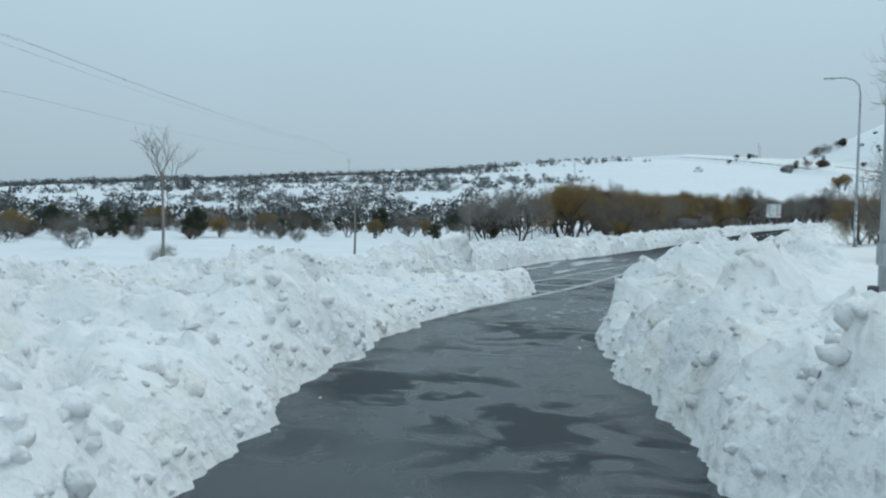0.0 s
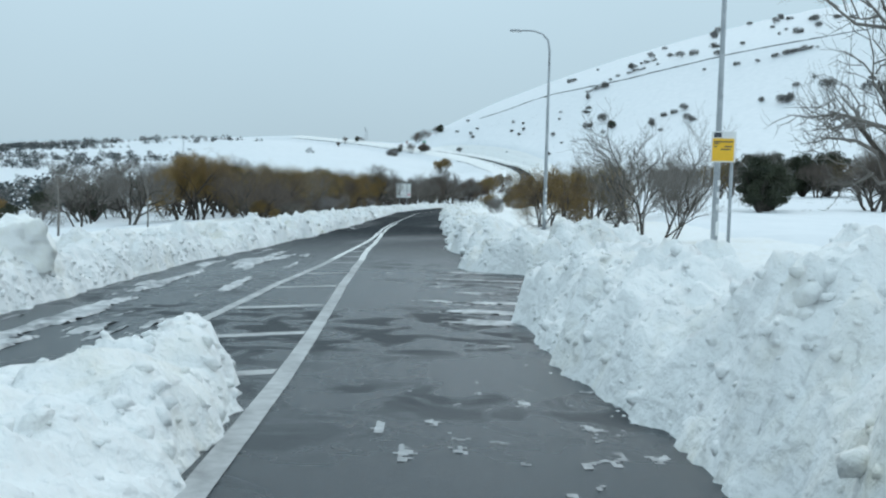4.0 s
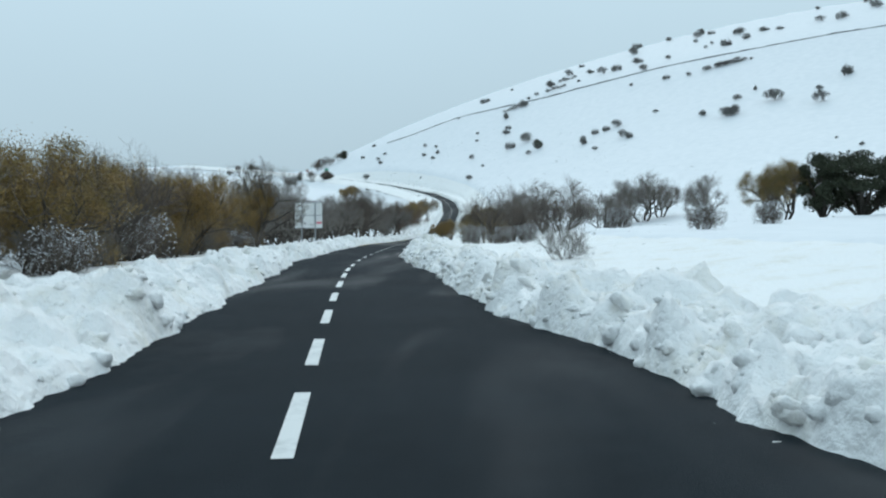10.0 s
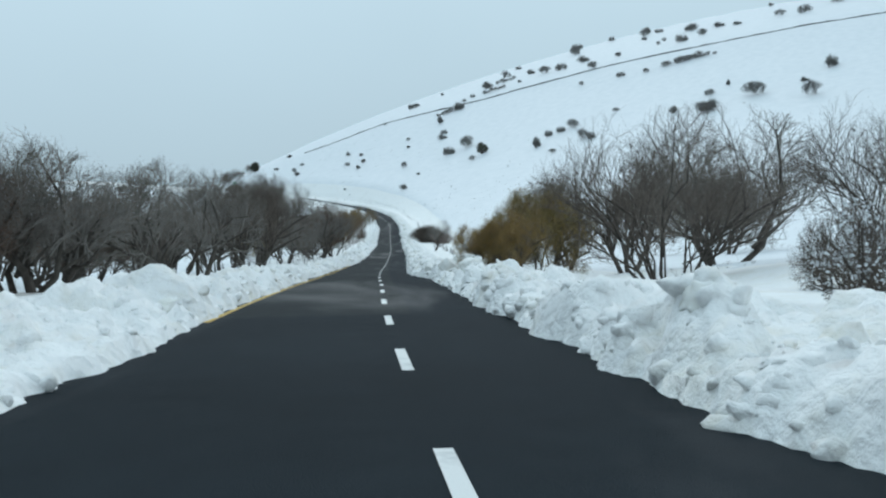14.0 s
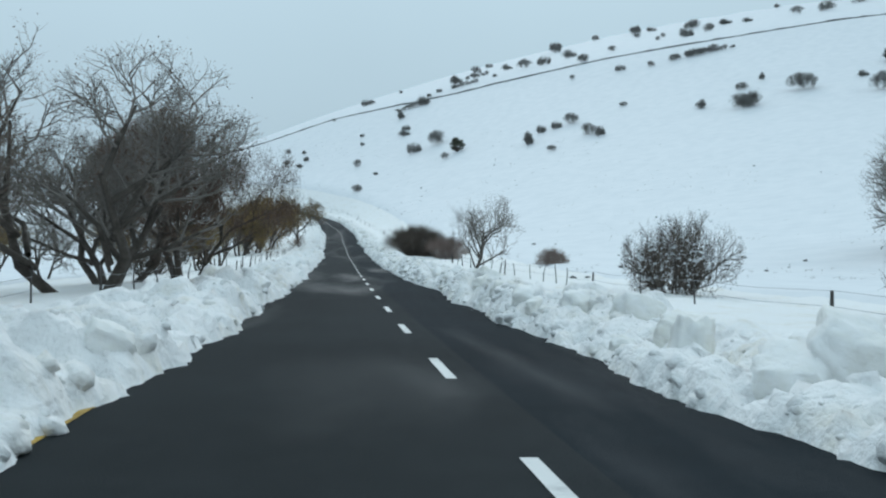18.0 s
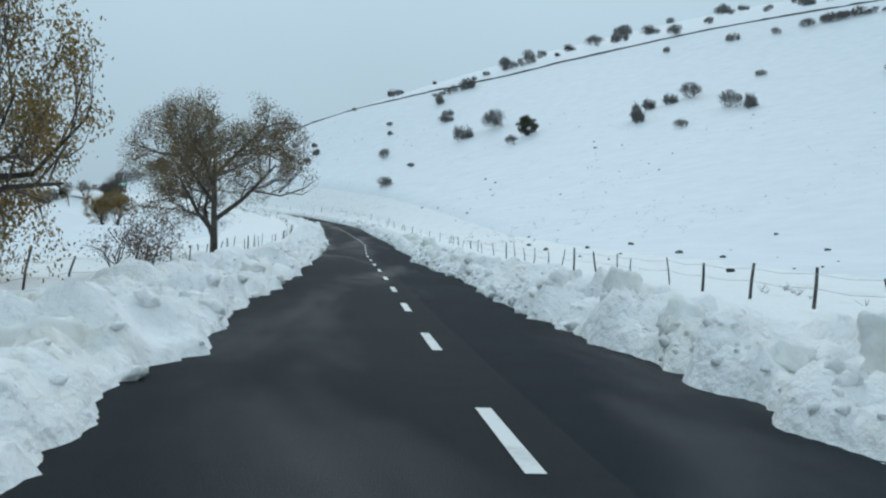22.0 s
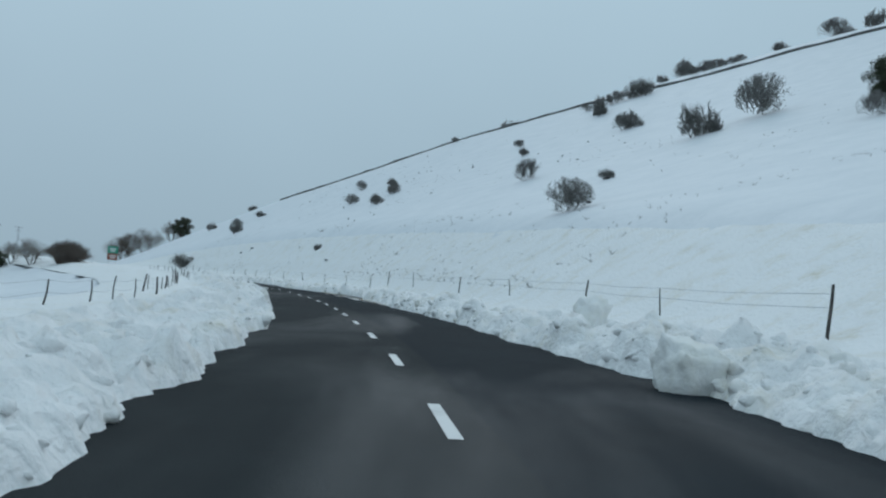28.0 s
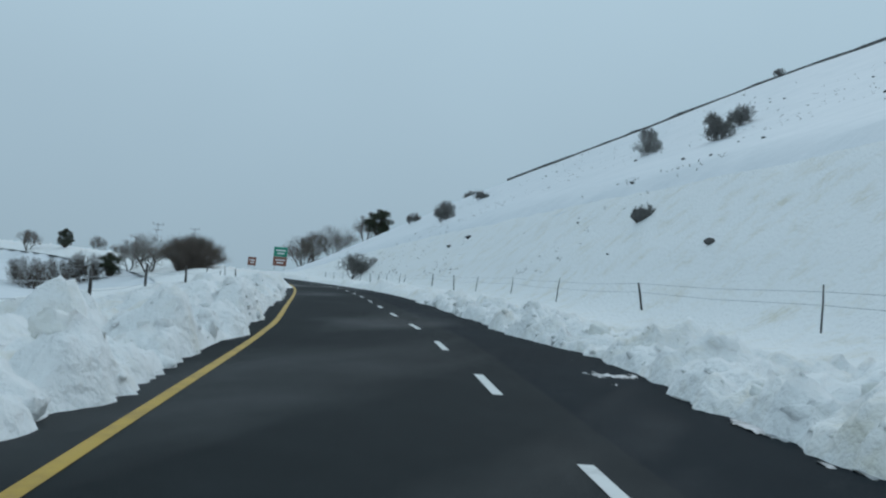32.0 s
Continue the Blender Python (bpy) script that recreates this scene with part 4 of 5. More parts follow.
def plant(kind, x, y, height, pick=None, group="", wide=1.0, sink=0.0):
    """Stands a plant of a kind at x, y with about that height."""
    models = KINDS[kind]
    model = models[plant_rng.randrange(len(models)) if pick is None else pick]
    size = height / NOMINAL[kind]
    s0, d0 = to_road(x, y)
    z = ground_at(x, y)
    m = pose(x, y, z - sink, plant_rng.uniform(-3, 3), plant_rng.uniform(-3, 3), plant_rng.uniform(0, 360))
    if model not in placed:
        ob = model
        ob.matrix_basis = m
        placed[model] = True
    else:
        ob = copy_thing(model, m)
    ob.scale = (size * wide, size * wide, size)
    if group:
        tagged(ob, group=group)
    return ob

# left of the road: woods beyond the bank
for kind, x, y, h in (
        ("bare", 71.3, 173.6, 6.2), ("bare", 73.5, 179.5, 6.8), ("bare", 74.8, 187.6, 6.4), ("bare", 80.6, 194.2, 8.0), ("bare", 68.0, 180.0, 5.5), ("bare", 66.0, 168.5, 5.6),
        ("bare", 90.0, 207.5, 5.8), ("bare", 94.6, 209.4, 6.0), ("bare", 97.5, 216.0, 5.2), ("bare", 88.0, 215.0, 5.4), ("bare", 86.5, 200.5, 4.2), ("ochre", 84.0, 206.0, 5.0),
        ("snowy", 103.0, 227.0, 2.4), ("ochre", 107.0, 230.0, 2.7), ("bare", 111.5, 238.0, 3.0), ("ochre", 104.0, 234.0, 2.8), ("bare", 99.5, 231.0, 3.2), ("ochre", 96.0, 226.0, 3.0),
        ("ochre", 125.0, 261.6, 4.6), ("ochre", 129.0, 267.0, 5.0), ("bare", 114.0, 253.0, 3.0),
        ("bare", 114.0, 249.0, 2.6), ("ochre", 118.9, 260.0, 3.2), ("bare", 121.4, 263.0, 3.0), ("ochre", 115.6, 258.0, 2.9)):
    plant(kind, x, y, h, group="roadside trees")
for k in range(27):
    s0 = 78 + 5.2 * k + plant_rng.uniform(-1.5, 1.5)
    late = s0 > 148
    for row, (near, far) in enumerate(((-8.2, -11.5), (-13.5, -18.5), (-21, -29))):
        if row == 0 and (s0 > 186 or 134 < s0 < 148):
            continue
        x, y, _ = on_road(s0 + plant_rng.uniform(-2, 2), plant_rng.uniform(far, near))
        if row == 0 and s0 < 134:
            # low growth in front of the trunks
            for j in range(2):
                u, v, _ = on_road(s0 + plant_rng.uniform(-2.6, 2.6), plant_rng.uniform(-10.5, -7.6))
                plant(plant_rng.choice(("thicket", "low_ochre", "thicket", "snowy")), float(u), float(v), plant_rng.uniform(1.2, 2.3), group="woods beside the road")
        if late:
            kind, h = plant_rng.choice(("bare", "bare", "bare", "rust")), plant_rng.uniform(3.8, 5.0)
        elif row == 0:
            kind, h = plant_rng.choice(("ochre", "bare", "low_ochre", "ochre", "bare", "thicket")), plant_rng.uniform(3.2, 4.2) + 0.6 * (s0 > 95)
        elif row == 1:
            kind, h = plant_rng.choice(("ochre", "ochre", "bare", "bare", "ochre", "thicket")), plant_rng.uniform(4.0, 5.2)
        else:
            kind, h = plant_rng.choice(("bare", "bare", "slender")), plant_rng.uniform(4.4, 5.4) + 1.3 * (105 < s0 < 140)
        plant(kind, float(x), float(y), h, group="woods beside the road")
# the edge of the woods across the valley
for k in range(70):
    turn, away = radians(-34 + 0.62 * k + plant_rng.uniform(-0.6, 0.6)), plant_rng.uniform(80, 112)
    x, y = math.sin(turn) * away, math.cos(turn) * away
    if to_road(x, y)[1][0] < -24:
        plant(plant_rng.choice(("bare", "thicket", "thicket", "evergreen", "evergreen", "ochre", "bare")), x, y, plant_rng.uniform(1.5, 2.9), group="woods across the valley")
for x, y, h in ((17.1, 96.0, 4.4), (19.5, 101.0, 4.0), (28.4, 127.0, 4.6), (18.5, 190.0, 5.0)):
    plant("evergreen", x, y, h, group="woods beside the road")
# right of the road: by the junction
for kind, x, y, h in (
        ("low_ochre", 26.2, 56.2, 3.2), ("low_ochre", 29.6, 57.2, 3.5), ("thicket", 36.0, 57.5, 3.0), ("bare", 71.0, 74.0, 5.0),
        ("evergreen", 52.0, 68.0, 4.2), ("evergreen", 56.0, 71.5, 4.2), ("evergreen", 60.0, 75.0, 4.0), ("bare", 64.0, 80.0, 5.5), ("bare", 70.0, 72.0, 6.0), ("thicket", 41.5, 92.5, 1.6),
        ("snowy", 65.4, 108.5, 1.8), ("rust", 124.0, 126.0, 6.5), ("bare", 117.0, 124.0, 6.5)):
    plant(kind, x, y, h, group="trees and shrubs right of the road")
# right of the road: along the hollow
for kind, x, y, h in (
        ("bare", 108.0, 147.4, 6.5), ("ochre", 114.0, 142.3, 7.4), ("evergreen", 115.0, 137.0, 7.5), ("evergreen", 121.0, 131.0, 7.6), ("snowy", 84.0, 119.0, 2.0), ("snowy", 60.5, 128.5, 1.7),
        ("snowy", 66.5, 133.0, 1.6), ("thicket", 73.5, 143.5, 6.0), ("thicket", 76.0, 136.5, 4.6), ("bare", 84.5, 149.8, 6.8), ("snowy", 73.8, 126.1, 1.9), ("snowy", 62.5, 124.0, 1.5), ("bare", 105.0, 165.0, 6.0), ("bare", 111.0, 171.0, 6.0), 
        ("ochre", 69.0, 147.0, 2.6), ("bare", 100.4, 176.8, 7.4), ("bare", 90.5, 167.0, 6.0), ("bare", 86.0, 157.0, 5.5), ("snowy", 111.7, 204.1, 2.7), ("snowy", 115.2, 207.0, 2.0),
        ("snowy", 107.1, 193.1, 2.7), ("snowy", 101.0, 183.0, 2.2), ("snowy", 104.5, 189.0, 2.0), ("bare", 151.2, 214.8, 9.5), ("bare", 157.0, 213.0, 10.0), ("bare", 163.0, 214.0, 8.5)):
    plant(kind, x, y, h, group="trees and shrubs right of the road")
plant("dome", 140.5, 255.6, 3.2, 0, wide=1.1)
plant("dome", 139.4, 249.6, 2.1, 1, wide=1.15)
plant("bare", 39.3, 120.6, 5.5, 1)
plant("low_ochre", 81.6, 159.6, 4.6, 0, wide=0.8)
plant("forked", 119.0, 223.2, 4.7, 0, wide=1.15)
plant("low_ochre", 134.1, 274.1, 5.9, 0, wide=0.68)
plant("dome", 138.3, 235.4, 2.0, 1, wide=0.75, sink=0.7)
plant("sapling", 139.2, 276.3, 1.9, 0)
plant("upright", 19.5, 38.5, 5.2, 0, sink=0.2)
plant("slender", 22.8, 46.0, 5.4, 0)
plant("bare", 98.8, 94.8, 8.5, 1)
plant("hero", 13.1, 23.5, 7.8, 0, wide=0.72)
tuft = plant("dome", 4.5, 14.5, 0.3, 1)
tuft_s, tuft_d = to_road(4.5, 14.5)
tuft.location.z = float(on_road(tuft_s, tuft_d)[2][0] + bank_height(tuft_s, tuft_d)[0][0] - 0.06)
plant("evergreen", 118.0, 134.0, 7.8, 0, wide=1.4)
plant("evergreen", 124.0, 128.5, 7.4, 1, wide=1.5)
plant("rust", 100.2, 216.5, 6.2, 0, wide=0.86)
plant("rust", 146.4, 288.4, 6.2, 1, wide=0.85)
plant("ochre", 189.8, 435.0, 7.6, 0)
for k in range(11):
    plant("thicket", plant_rng.uniform(-32, -2), plant_rng.uniform(42, 92), plant_rng.uniform(0.8, 2.0), group="shrubs in the open field")
# around the bend at the top
for kind, x, y, h in (("dome", 224.0, 541.0, 4.4), ("thicket", 251.0, 618.0, 6.6), ("thicket", 257.0, 617.0, 6.8), ("bare", 254.0, 620.0, 6.5), ("evergreen", 265.0, 609.0, 6.0), ("bare", 262.5, 611.0, 5.8),
                      ("snowy", 204.5, 549.0, 3.8), ("snowy", 207.5, 556.0, 3.8), ("evergreen", 209.5, 561.0, 3.0), ("snowy", 211.0, 558.0, 4.2), ("evergreen", 214.0, 557.0, 3.5), ("bare", 219.0, 551.0, 5.0),
                      ("snowy", 206.0, 545.0, 3.2), ("bare", 216.5, 560.0, 4.4), ("evergreen", 204.0, 612.0, 3.8), ("bare", 197.0, 617.0, 4.4), ("bare", 190.0, 610.0, 3.8), ("bare", 209.0, 622.0, 3.6), ("thicket", 213.5, 628.0, 2.6), ("thicket", 241.9, 527.5, 1.0), ("thicket", 244.0, 528.5, 0.9)):
    plant(kind, x, y, h, group="trees by the upper bend")


# ---- broken snow on and beside the banks ----
def lump_shape(rng, rough_by=0.34, flat=0.85, fine=2):
    """A small angular clod: an icosphere pushed about."""
    bm = bmesh.new()
    bmesh.ops.create_icosphere(bm, subdivisions=fine, radius=0.5)
    cuts = [Vector(rng.normal(size=3)).normalized() for _ in range(5)]
    for v in bm.verts:
        p = v.co.normalized()
        r = 0.5 * (1 + rough_by * noise.noise(p * 1.7 + Vector(rng.normal(size=3)) * 0.0 + cuts[0] * 3) + 0.26 * noise.noise(p * 3.1 + cuts[1] * 5) + 0.2 * noise.noise(p * 6.5 + cuts[2] * 5))
        for c in cuts:
            k = p.dot(c)
            if k > 0.72:
                r *= 0.72 / k
        v.co = Vector((p.x * r, p.y * r, p.z * r * flat))
    verts = np.array([v.co[:] for v in bm.verts])
    faces = np.array([[v.index for v in f.verts] for f in bm.faces])
    bm.free()
    return verts, faces


snow_rng = np.random.RandomState(3)
SHAPES = [lump_shape(snow_rng) for _ in range(10)]
CRUMBS = [lump_shape(snow_rng, fine=1) for _ in range(10)]


def clods(name, s0, s1, d_range, count, sizes, label, reach=(0.0, 1.3)):
    """A scatter of clods that lie on a stretch of bank, in one mesh."""
    s, d = snow_rng.uniform(s0, s1, count * 4), snow_rng.uniform(d_range[0], d_range[1], count * 4)
    h, f = bank_height(s, d)
    ok = np.where((f > reach[0]) & (f < reach[1]))[0][:count]
    s, d, h = s[ok], d[ok], h[ok]
    x, y, z = on_road(s, d)
    z = z - 0.03 + np.maximum(h, 0.0)
    all_v, all_f, start = [], [], 0
    big = snow_rng.rand(len(s)) ** 2.2
    for k in range(len(s)):
        size = sizes[0] + (sizes[1] - sizes[0]) * big[k]
        v, fc = (SHAPES if size > 0.22 else CRUMBS)[snow_rng.randint(10)]
        a = snow_rng.uniform(0, 6.28)
        turn = np.array(Euler((snow_rng.uniform(-0.6, 0.6), snow_rng.uniform(-0.6, 0.6), a)).to_matrix())
        w = (v * np.array([1, snow_rng.uniform(0.6, 1.1), snow_rng.uniform(0.6, 1.0)])) @ turn.T * size
        all_v.append(w + np.array([x[k], y[k], z[k] - size * 0.2]))
        all_f.append(fc + start)
        start += len(v)
    verts, faces = np.vstack(all_v), np.vstack(all_f)
    me = bpy.data.meshes.new(name)
    me.vertices.add(len(verts))
    me.vertices.foreach_set("co", verts.ravel())
    me.loops.add(faces.size)
    me.loops.foreach_set("vertex_index", faces.ravel().astype(np.int32))
    me.polygons.add(len(faces))
    me.polygons.foreach_set("loop_start", np.arange(0, faces.size, 3, dtype=np.int32))
    me.materials.append(BANK)
    me.polygons.foreach_set("use_smooth", np.ones(len(faces), bool))
    me.update(calc_edges=True)
    return tagged(new(name, me), label, "snow", "broken snow", "stuff")


for a, b, n in ((0, 40, 2600), (40, 100, 1000), (100, 170, 1000), (170, 260, 1100), (260, 350, 1100), (350, 440, 1000), (440, 520, 800)):
    clods("snow_clods", a, b, (-6.0, -1.2), n, (0.04, 0.19 if a < 40 else 0.36), "clods of broken snow on the ploughed bank")
    clods("snow_clods", a, b, (-1.2, 11.0) if a < 40 else (1.4, 6.0), int(n * 1.2), (0.04, 0.19 if a < 40 else 0.42), "clods of broken snow heaped beside the road")
    clods("snow_crumbs", a, b, (-5.0, 6.5), 700, (0.025, 0.11), "crumbs of snow scattered on the asphalt's edge", (-0.3, 0.02))
clods("snow_rubble", 0, 40, (-6.0, -1.2), 2200, (0.05, 0.2), "fine rubble of broken snow on the ploughed bank")
clods("snow_rubble", 0, 40, (-1.2, 9.0), 3200, (0.05, 0.22), "fine rubble of broken snow heaped beside the road")


def snow_block(s, d, size, label="broken block of hard snow resting on the bank", fine=6, turn=None):
    """An angular slab or boulder of hard snow: broken faces with worn edges."""
    bm = bmesh.new()
    bmesh.ops.create_cube(bm, size=0.86)
    for v in bm.verts:
        v.co += Vector(snow_rng.uniform(-0.13, 0.13, 3))
    bmesh.ops.subdivide_edges(bm, edges=bm.edges[:], cuts=fine, use_grid_fill=True)
    for v in bm.verts:
        v.co = v.co.lerp(v.co.normalized() * 0.52, 0.42)
    seed = Vector(snow_rng.uniform(-9, 9, 3))
    for v in bm.verts:
        v.co += v.co.normalized() * (0.12 * noise.noise(v.co * 3 + seed) + 0.09 * noise.noise(v.co * 7 + seed) + 0.05 * noise.noise(v.co * 20 + seed))
    bmesh.ops.recalc_face_normals(bm, faces=bm.faces[:])
    me = finish(bm, "snow_block", CHUNK, smooth=True)
    ob = tagged(new("snow_block", me), label, "snow block", "blocks of snow")
    x, y, z = on_road(s, d)
    h = max(0.0, float(bank_height(np.array([float(s)]), np.array([float(d)]))[0][0]))
    ob.matrix_basis = pose(float(x), float(y), float(z) - 0.03 + h * 0.75 + size[2] * 0.26, snow_rng.uniform(-25, 25), snow_rng.uniform(-25, 25), snow_rng.uniform(0, 360) if turn is None else turn)
    ob.scale = size
    return ob


for s0, d0, size in ((361.6, 3.35, (1.0, 0.8, 0.65)), (360.2, 3.4, (0.9, 0.8, 0.7)), (358.9, 3.6, (1.1, 1.0, 0.8)), (30.2, -4.2, (1.3, 1.1, 0.9)), (59.8, 4.1, (0.9, 0.6, 0.6)), (111.4, 3.5, (0.55, 0.5, 0.5)), (132.2, 3.1, (0.95, 0.85, 0.8)), (134.6, 3.0, (0.8, 0.7, 0.6)), (137.7, 2.7, (0.9, 0.7, 0.6)), (166.6, 3.2, (1.1, 0.9, 0.8)), (169.2, 3.2, (0.95, 0.8, 1.0)), (216.2, 3.3, (1.1, 0.9, 0.7)), (219.4, 3.0, (0.8, 0.7, 0.6)), (257.3, 3.1, (1.0, 0.9, 0.8)), (260.2, 3.3, (1.0, 0.8, 0.7)), (299.4, 3.3, (0.9, 0.8, 0.7)), (341.2, 3.2, (0.8, 0.7, 0.6)), (344.2, 3.5, (1.0, 0.7, 1.0)), (419.5, 3.5, (0.9, 0.8, 0.8)), (427.0, 4.4, (0.9, 0.6, 1.0))):
    snow_block(s0, d0, size, "large broken block of hard snow resting on the bank", fine=10)
# blocks thrown up along the slope side, and a few on the valley side
s0 = 44.0
while s0 < 505:
    near = float(np.interp(s0, RIGHT_S, RIGHT_D))
    w = (0.34 + 0.46 * snow_rng.rand() ** 1.6) * float(np.interp(s0, (44, 80, 105, 128, 180, 260, 350, 425, 445), (0.6, 0.6, 0.6, 0.75, 1.05, 1.05, 0.9, 0.85, 0.7)))
    snow_block(s0, near + snow_rng.uniform(0.3, 1.3), (w, w * snow_rng.uniform(0.6, 0.9), w * snow_rng.uniform(0.55, 0.9)))
    s0 += snow_rng.uniform(0.9, 2.5) if s0 > 95 else snow_rng.uniform(1.5, 5)
s0 = 36.0
while s0 < 500:
    near = float(np.interp(s0, LEFT_S, LEFT_D))
    w = snow_rng.uniform(0.35, 0.75) if s0 < 420 else snow_rng.uniform(0.28, 0.5)
    snow_block(s0, -near - snow_rng.uniform(0.3, 1.4), (w, w * 0.75, w * 0.6))
    s0 += snow_rng.uniform(7, 18)
clods("snow_rubble", 60, 180, (1.4, 5.0), 2600, (0.06, 0.3), "fine rubble of broken snow heaped beside the road")
clods("snow_rubble", 180, 340, (1.4, 5.0), 2600, (0.07, 0.34), "fine rubble of broken snow heaped beside the road")


def slush(name, s0, s1, d0, d1, level, stretch, across, seed, height=0.03):
    """Thin patches of slush and ice left on the asphalt."""
    s, d = np.meshgrid(np.arange(s0, s1, 0.035), np.arange(d0, d1, 0.03), indexing="ij")
    n = rough(s / stretch + seed, d / across + seed, 5)
    edge = np.minimum(np.minimum(s - s0, s1 - s) / 3, np.minimum(d - d0, d1 - d) / 0.5)
    n = n - 0.35 * (1 - np.clip(edge, 0, 1))
    x, y, _ = on_road(s, d)
    z = road_z(s, d) + np.clip((n - level) * 0.3, 0.004, height) * (0.6 + 0.4 * rough(s / 0.12, d / 0.12, 2))
    keep = (n > level)[:-1, :-1] & (n > level)[1:, 1:]
    keep &= (snow_depth(s, d) < 0.05)[:-1, :-1]
    return tagged(new(name, grid_mesh(name, x, y, z, SLUSH, keep)), "thin grey slush and ice patches on wet asphalt", "slush", "slush on the road", "stuff")


slush("slush_patch", 8, 46, -3.5, -0.9, 0.1, 3.0, 0.35, 11.0, 0.05)
slush("slush_patch", 24.5, 39, 2.0, 4.7, 0.1, 0.5, 1.6, 23.0, 0.025)
slush("slush_patch", 15.5, 25, 1.5, 4.2, 0.3, 0.24, 0.18, 47.0, 0.006)
slush("slush_patch", 63.0, 69.5, -2.5, -1.1, 0.08, 0.5, 0.22, 3.0, 0.015)
slush("slush_patch", 455, 486, 3.0, 5.4, 0.2, 1.5, 0.3, 5.0, 0.03)
slush("slush_patch", 484, 498, 1.4, 2.6, 0.25, 1.0, 0.3, 8.0, 0.03)

# ---- hillside ----
LOWER_SLOPE = (
    (258.9, 547.0, 2.8), (273.5, 516.8, 2.6), (272.6, 502.3, 2.3), (256.1, 439.1, 3.2), (229.8, 400.3, 2.8), (247.3, 415.9, 1.4), (267.6, 423.2, 4.9), (271.8, 374.4, 5.3), (265.1, 358.6, 1.9), (270.9, 240.9, 1.8),
    (264.8, 487.2, 2.7), (262.5, 575.3, 2.6), (266.0, 552.1, 2.1), (259.9, 397.7, 2.6), (261.8, 497.4, 2.4), (258.2, 481.1, 2.5), (254.8, 535.5, 3.0), (241.8, 527.2, 3.7), (239.2, 459.5, 1.1))
MIDDLE_SLOPE = (
    (280.2, 595.5, 2.7), (286.8, 482.0, 1.7), (292.1, 460.9, 3.0), (278.0, 469.3, 1.9), (275.5, 420.9, 5.9), (284.5, 381.9, 3.4), (288.9, 379.7, 3.5), (293.9, 378.8, 4.2), (279.9, 359.2, 4.3), (279.4, 353.9, 3.9),
    (311.8, 372.9, 1.9), (309.0, 341.7, 3.6), (307.5, 328.4, 5.2), (311.8, 327.4, 5.7), (330.3, 342.3, 3.0), (329.2, 322.4, 5.9), (327.5, 298.4, 6.1), (316.0, 491.3, 7.1), (320.6, 487.7, 5.3), (279.5, 256.0, 1.1),
    (307.4, 535.3, 1.6), (330.6, 496.2, 2.4), (286.1, 454.4, 3.5), (305.2, 482.3, 4.8))
UPPER_SLOPE = (
    (342.4, 343.2, 3.1), (344.6, 312.4, 2.8), (364.3, 313.7, 5.8), (352.9, 408.8, 3.3), (357.6, 398.5, 2.7), (344.7, 425.1, 2.2), (368.4, 390.9, 8.2), (373.9, 386.7, 7.7), (377.4, 382.1, 6.6), (373.9, 494.0, 3.9),
    (366.6, 474.0, 5.0), (369.7, 465.6, 5.5), (416.9, 504.2, 4.8), (365.5, 438.2, 4.1), (344.3, 487.0, 6.7), (457.5, 485.3, 5.0), (403.9, 416.1, 5.4), (418.5, 415.7, 4.3), (414.2, 436.3, 2.5), (452.0, 508.7, 3.6),
    (403.8, 430.9, 2.5), (336.3, 496.3, 2.5), (339.8, 490.9, 2.4), (353.1, 478.9, 2.1), (364.2, 502.5, 7.5))
for x, y, w in LOWER_SLOPE + MIDDLE_SLOPE + UPPER_SLOPE:
    if w > 6.4:
        # low spread thickets rather than single shrubs
        for k in range(5):
            plant("scrub", x + (k - 2) * 0.22 * w, y - (k - 2) * 0.2 * w + plant_rng.uniform(-1, 1), w * plant_rng.uniform(0.2, 0.36), 2, "shrubs on the hillside", plant_rng.uniform(1.2, 1.7), 0.05)
    else:
        plant("scrub", x, y, w * 0.82, group="shrubs on the hillside", wide=plant_rng.uniform(1.1, 1.5), sink=0.1)
for k in range(34):
    run, up = plant_rng.uniform(0.05, 1.0), 6 + 112 * plant_rng.random() ** 0.9
    x, y = 295 + 215 * run + 0.847 * up, 560 - 330 * run + 0.532 * up
    plant("scrub", x, y, plant_rng.uniform(1.8, 4.6), group="shrubs above the field wall", wide=plant_rng.uniform(1.1, 1.7), sink=0.1)
plant("evergreen", 266.8, 400.6, 4.6, 0, group="shrubs on the hillside")


def wall_line(name, points, height, width, mat, label):
    """A low dry-stone wall along a line over the slope."""
    p = spline(np.array(points, float), 1.5)
    x, y = p[:, 0], p[:, 1]
    z = land(x, y)
    t = np.gradient(np.stack([x, y], 1), axis=0)
    t /= np.hypot(*t.T)[:, None]
    nx, ny = t[:, 1], -t[:, 0]
    h = height * (0.7 + 0.5 * rough(np.arange(len(x)) / 2.5, 0 * x + 3, 3))
    offs = np.array([-0.5, -0.4, 0.0, 0.4, 0.5]) * width
    lift = np.array([-0.4, 0.8, 1.0, 0.8, -0.4])
    gx = x[:, None] + nx[:, None] * offs
    gy = y[:, None] + ny[:, None] * offs
    gz = z[:, None] + np.where(lift > 0, h[:, None] * lift, lift)
    return tagged(new(name, grid_mesh(name, gx, gy, gz, mat, smooth=False)), label, "wall", kind="structure")


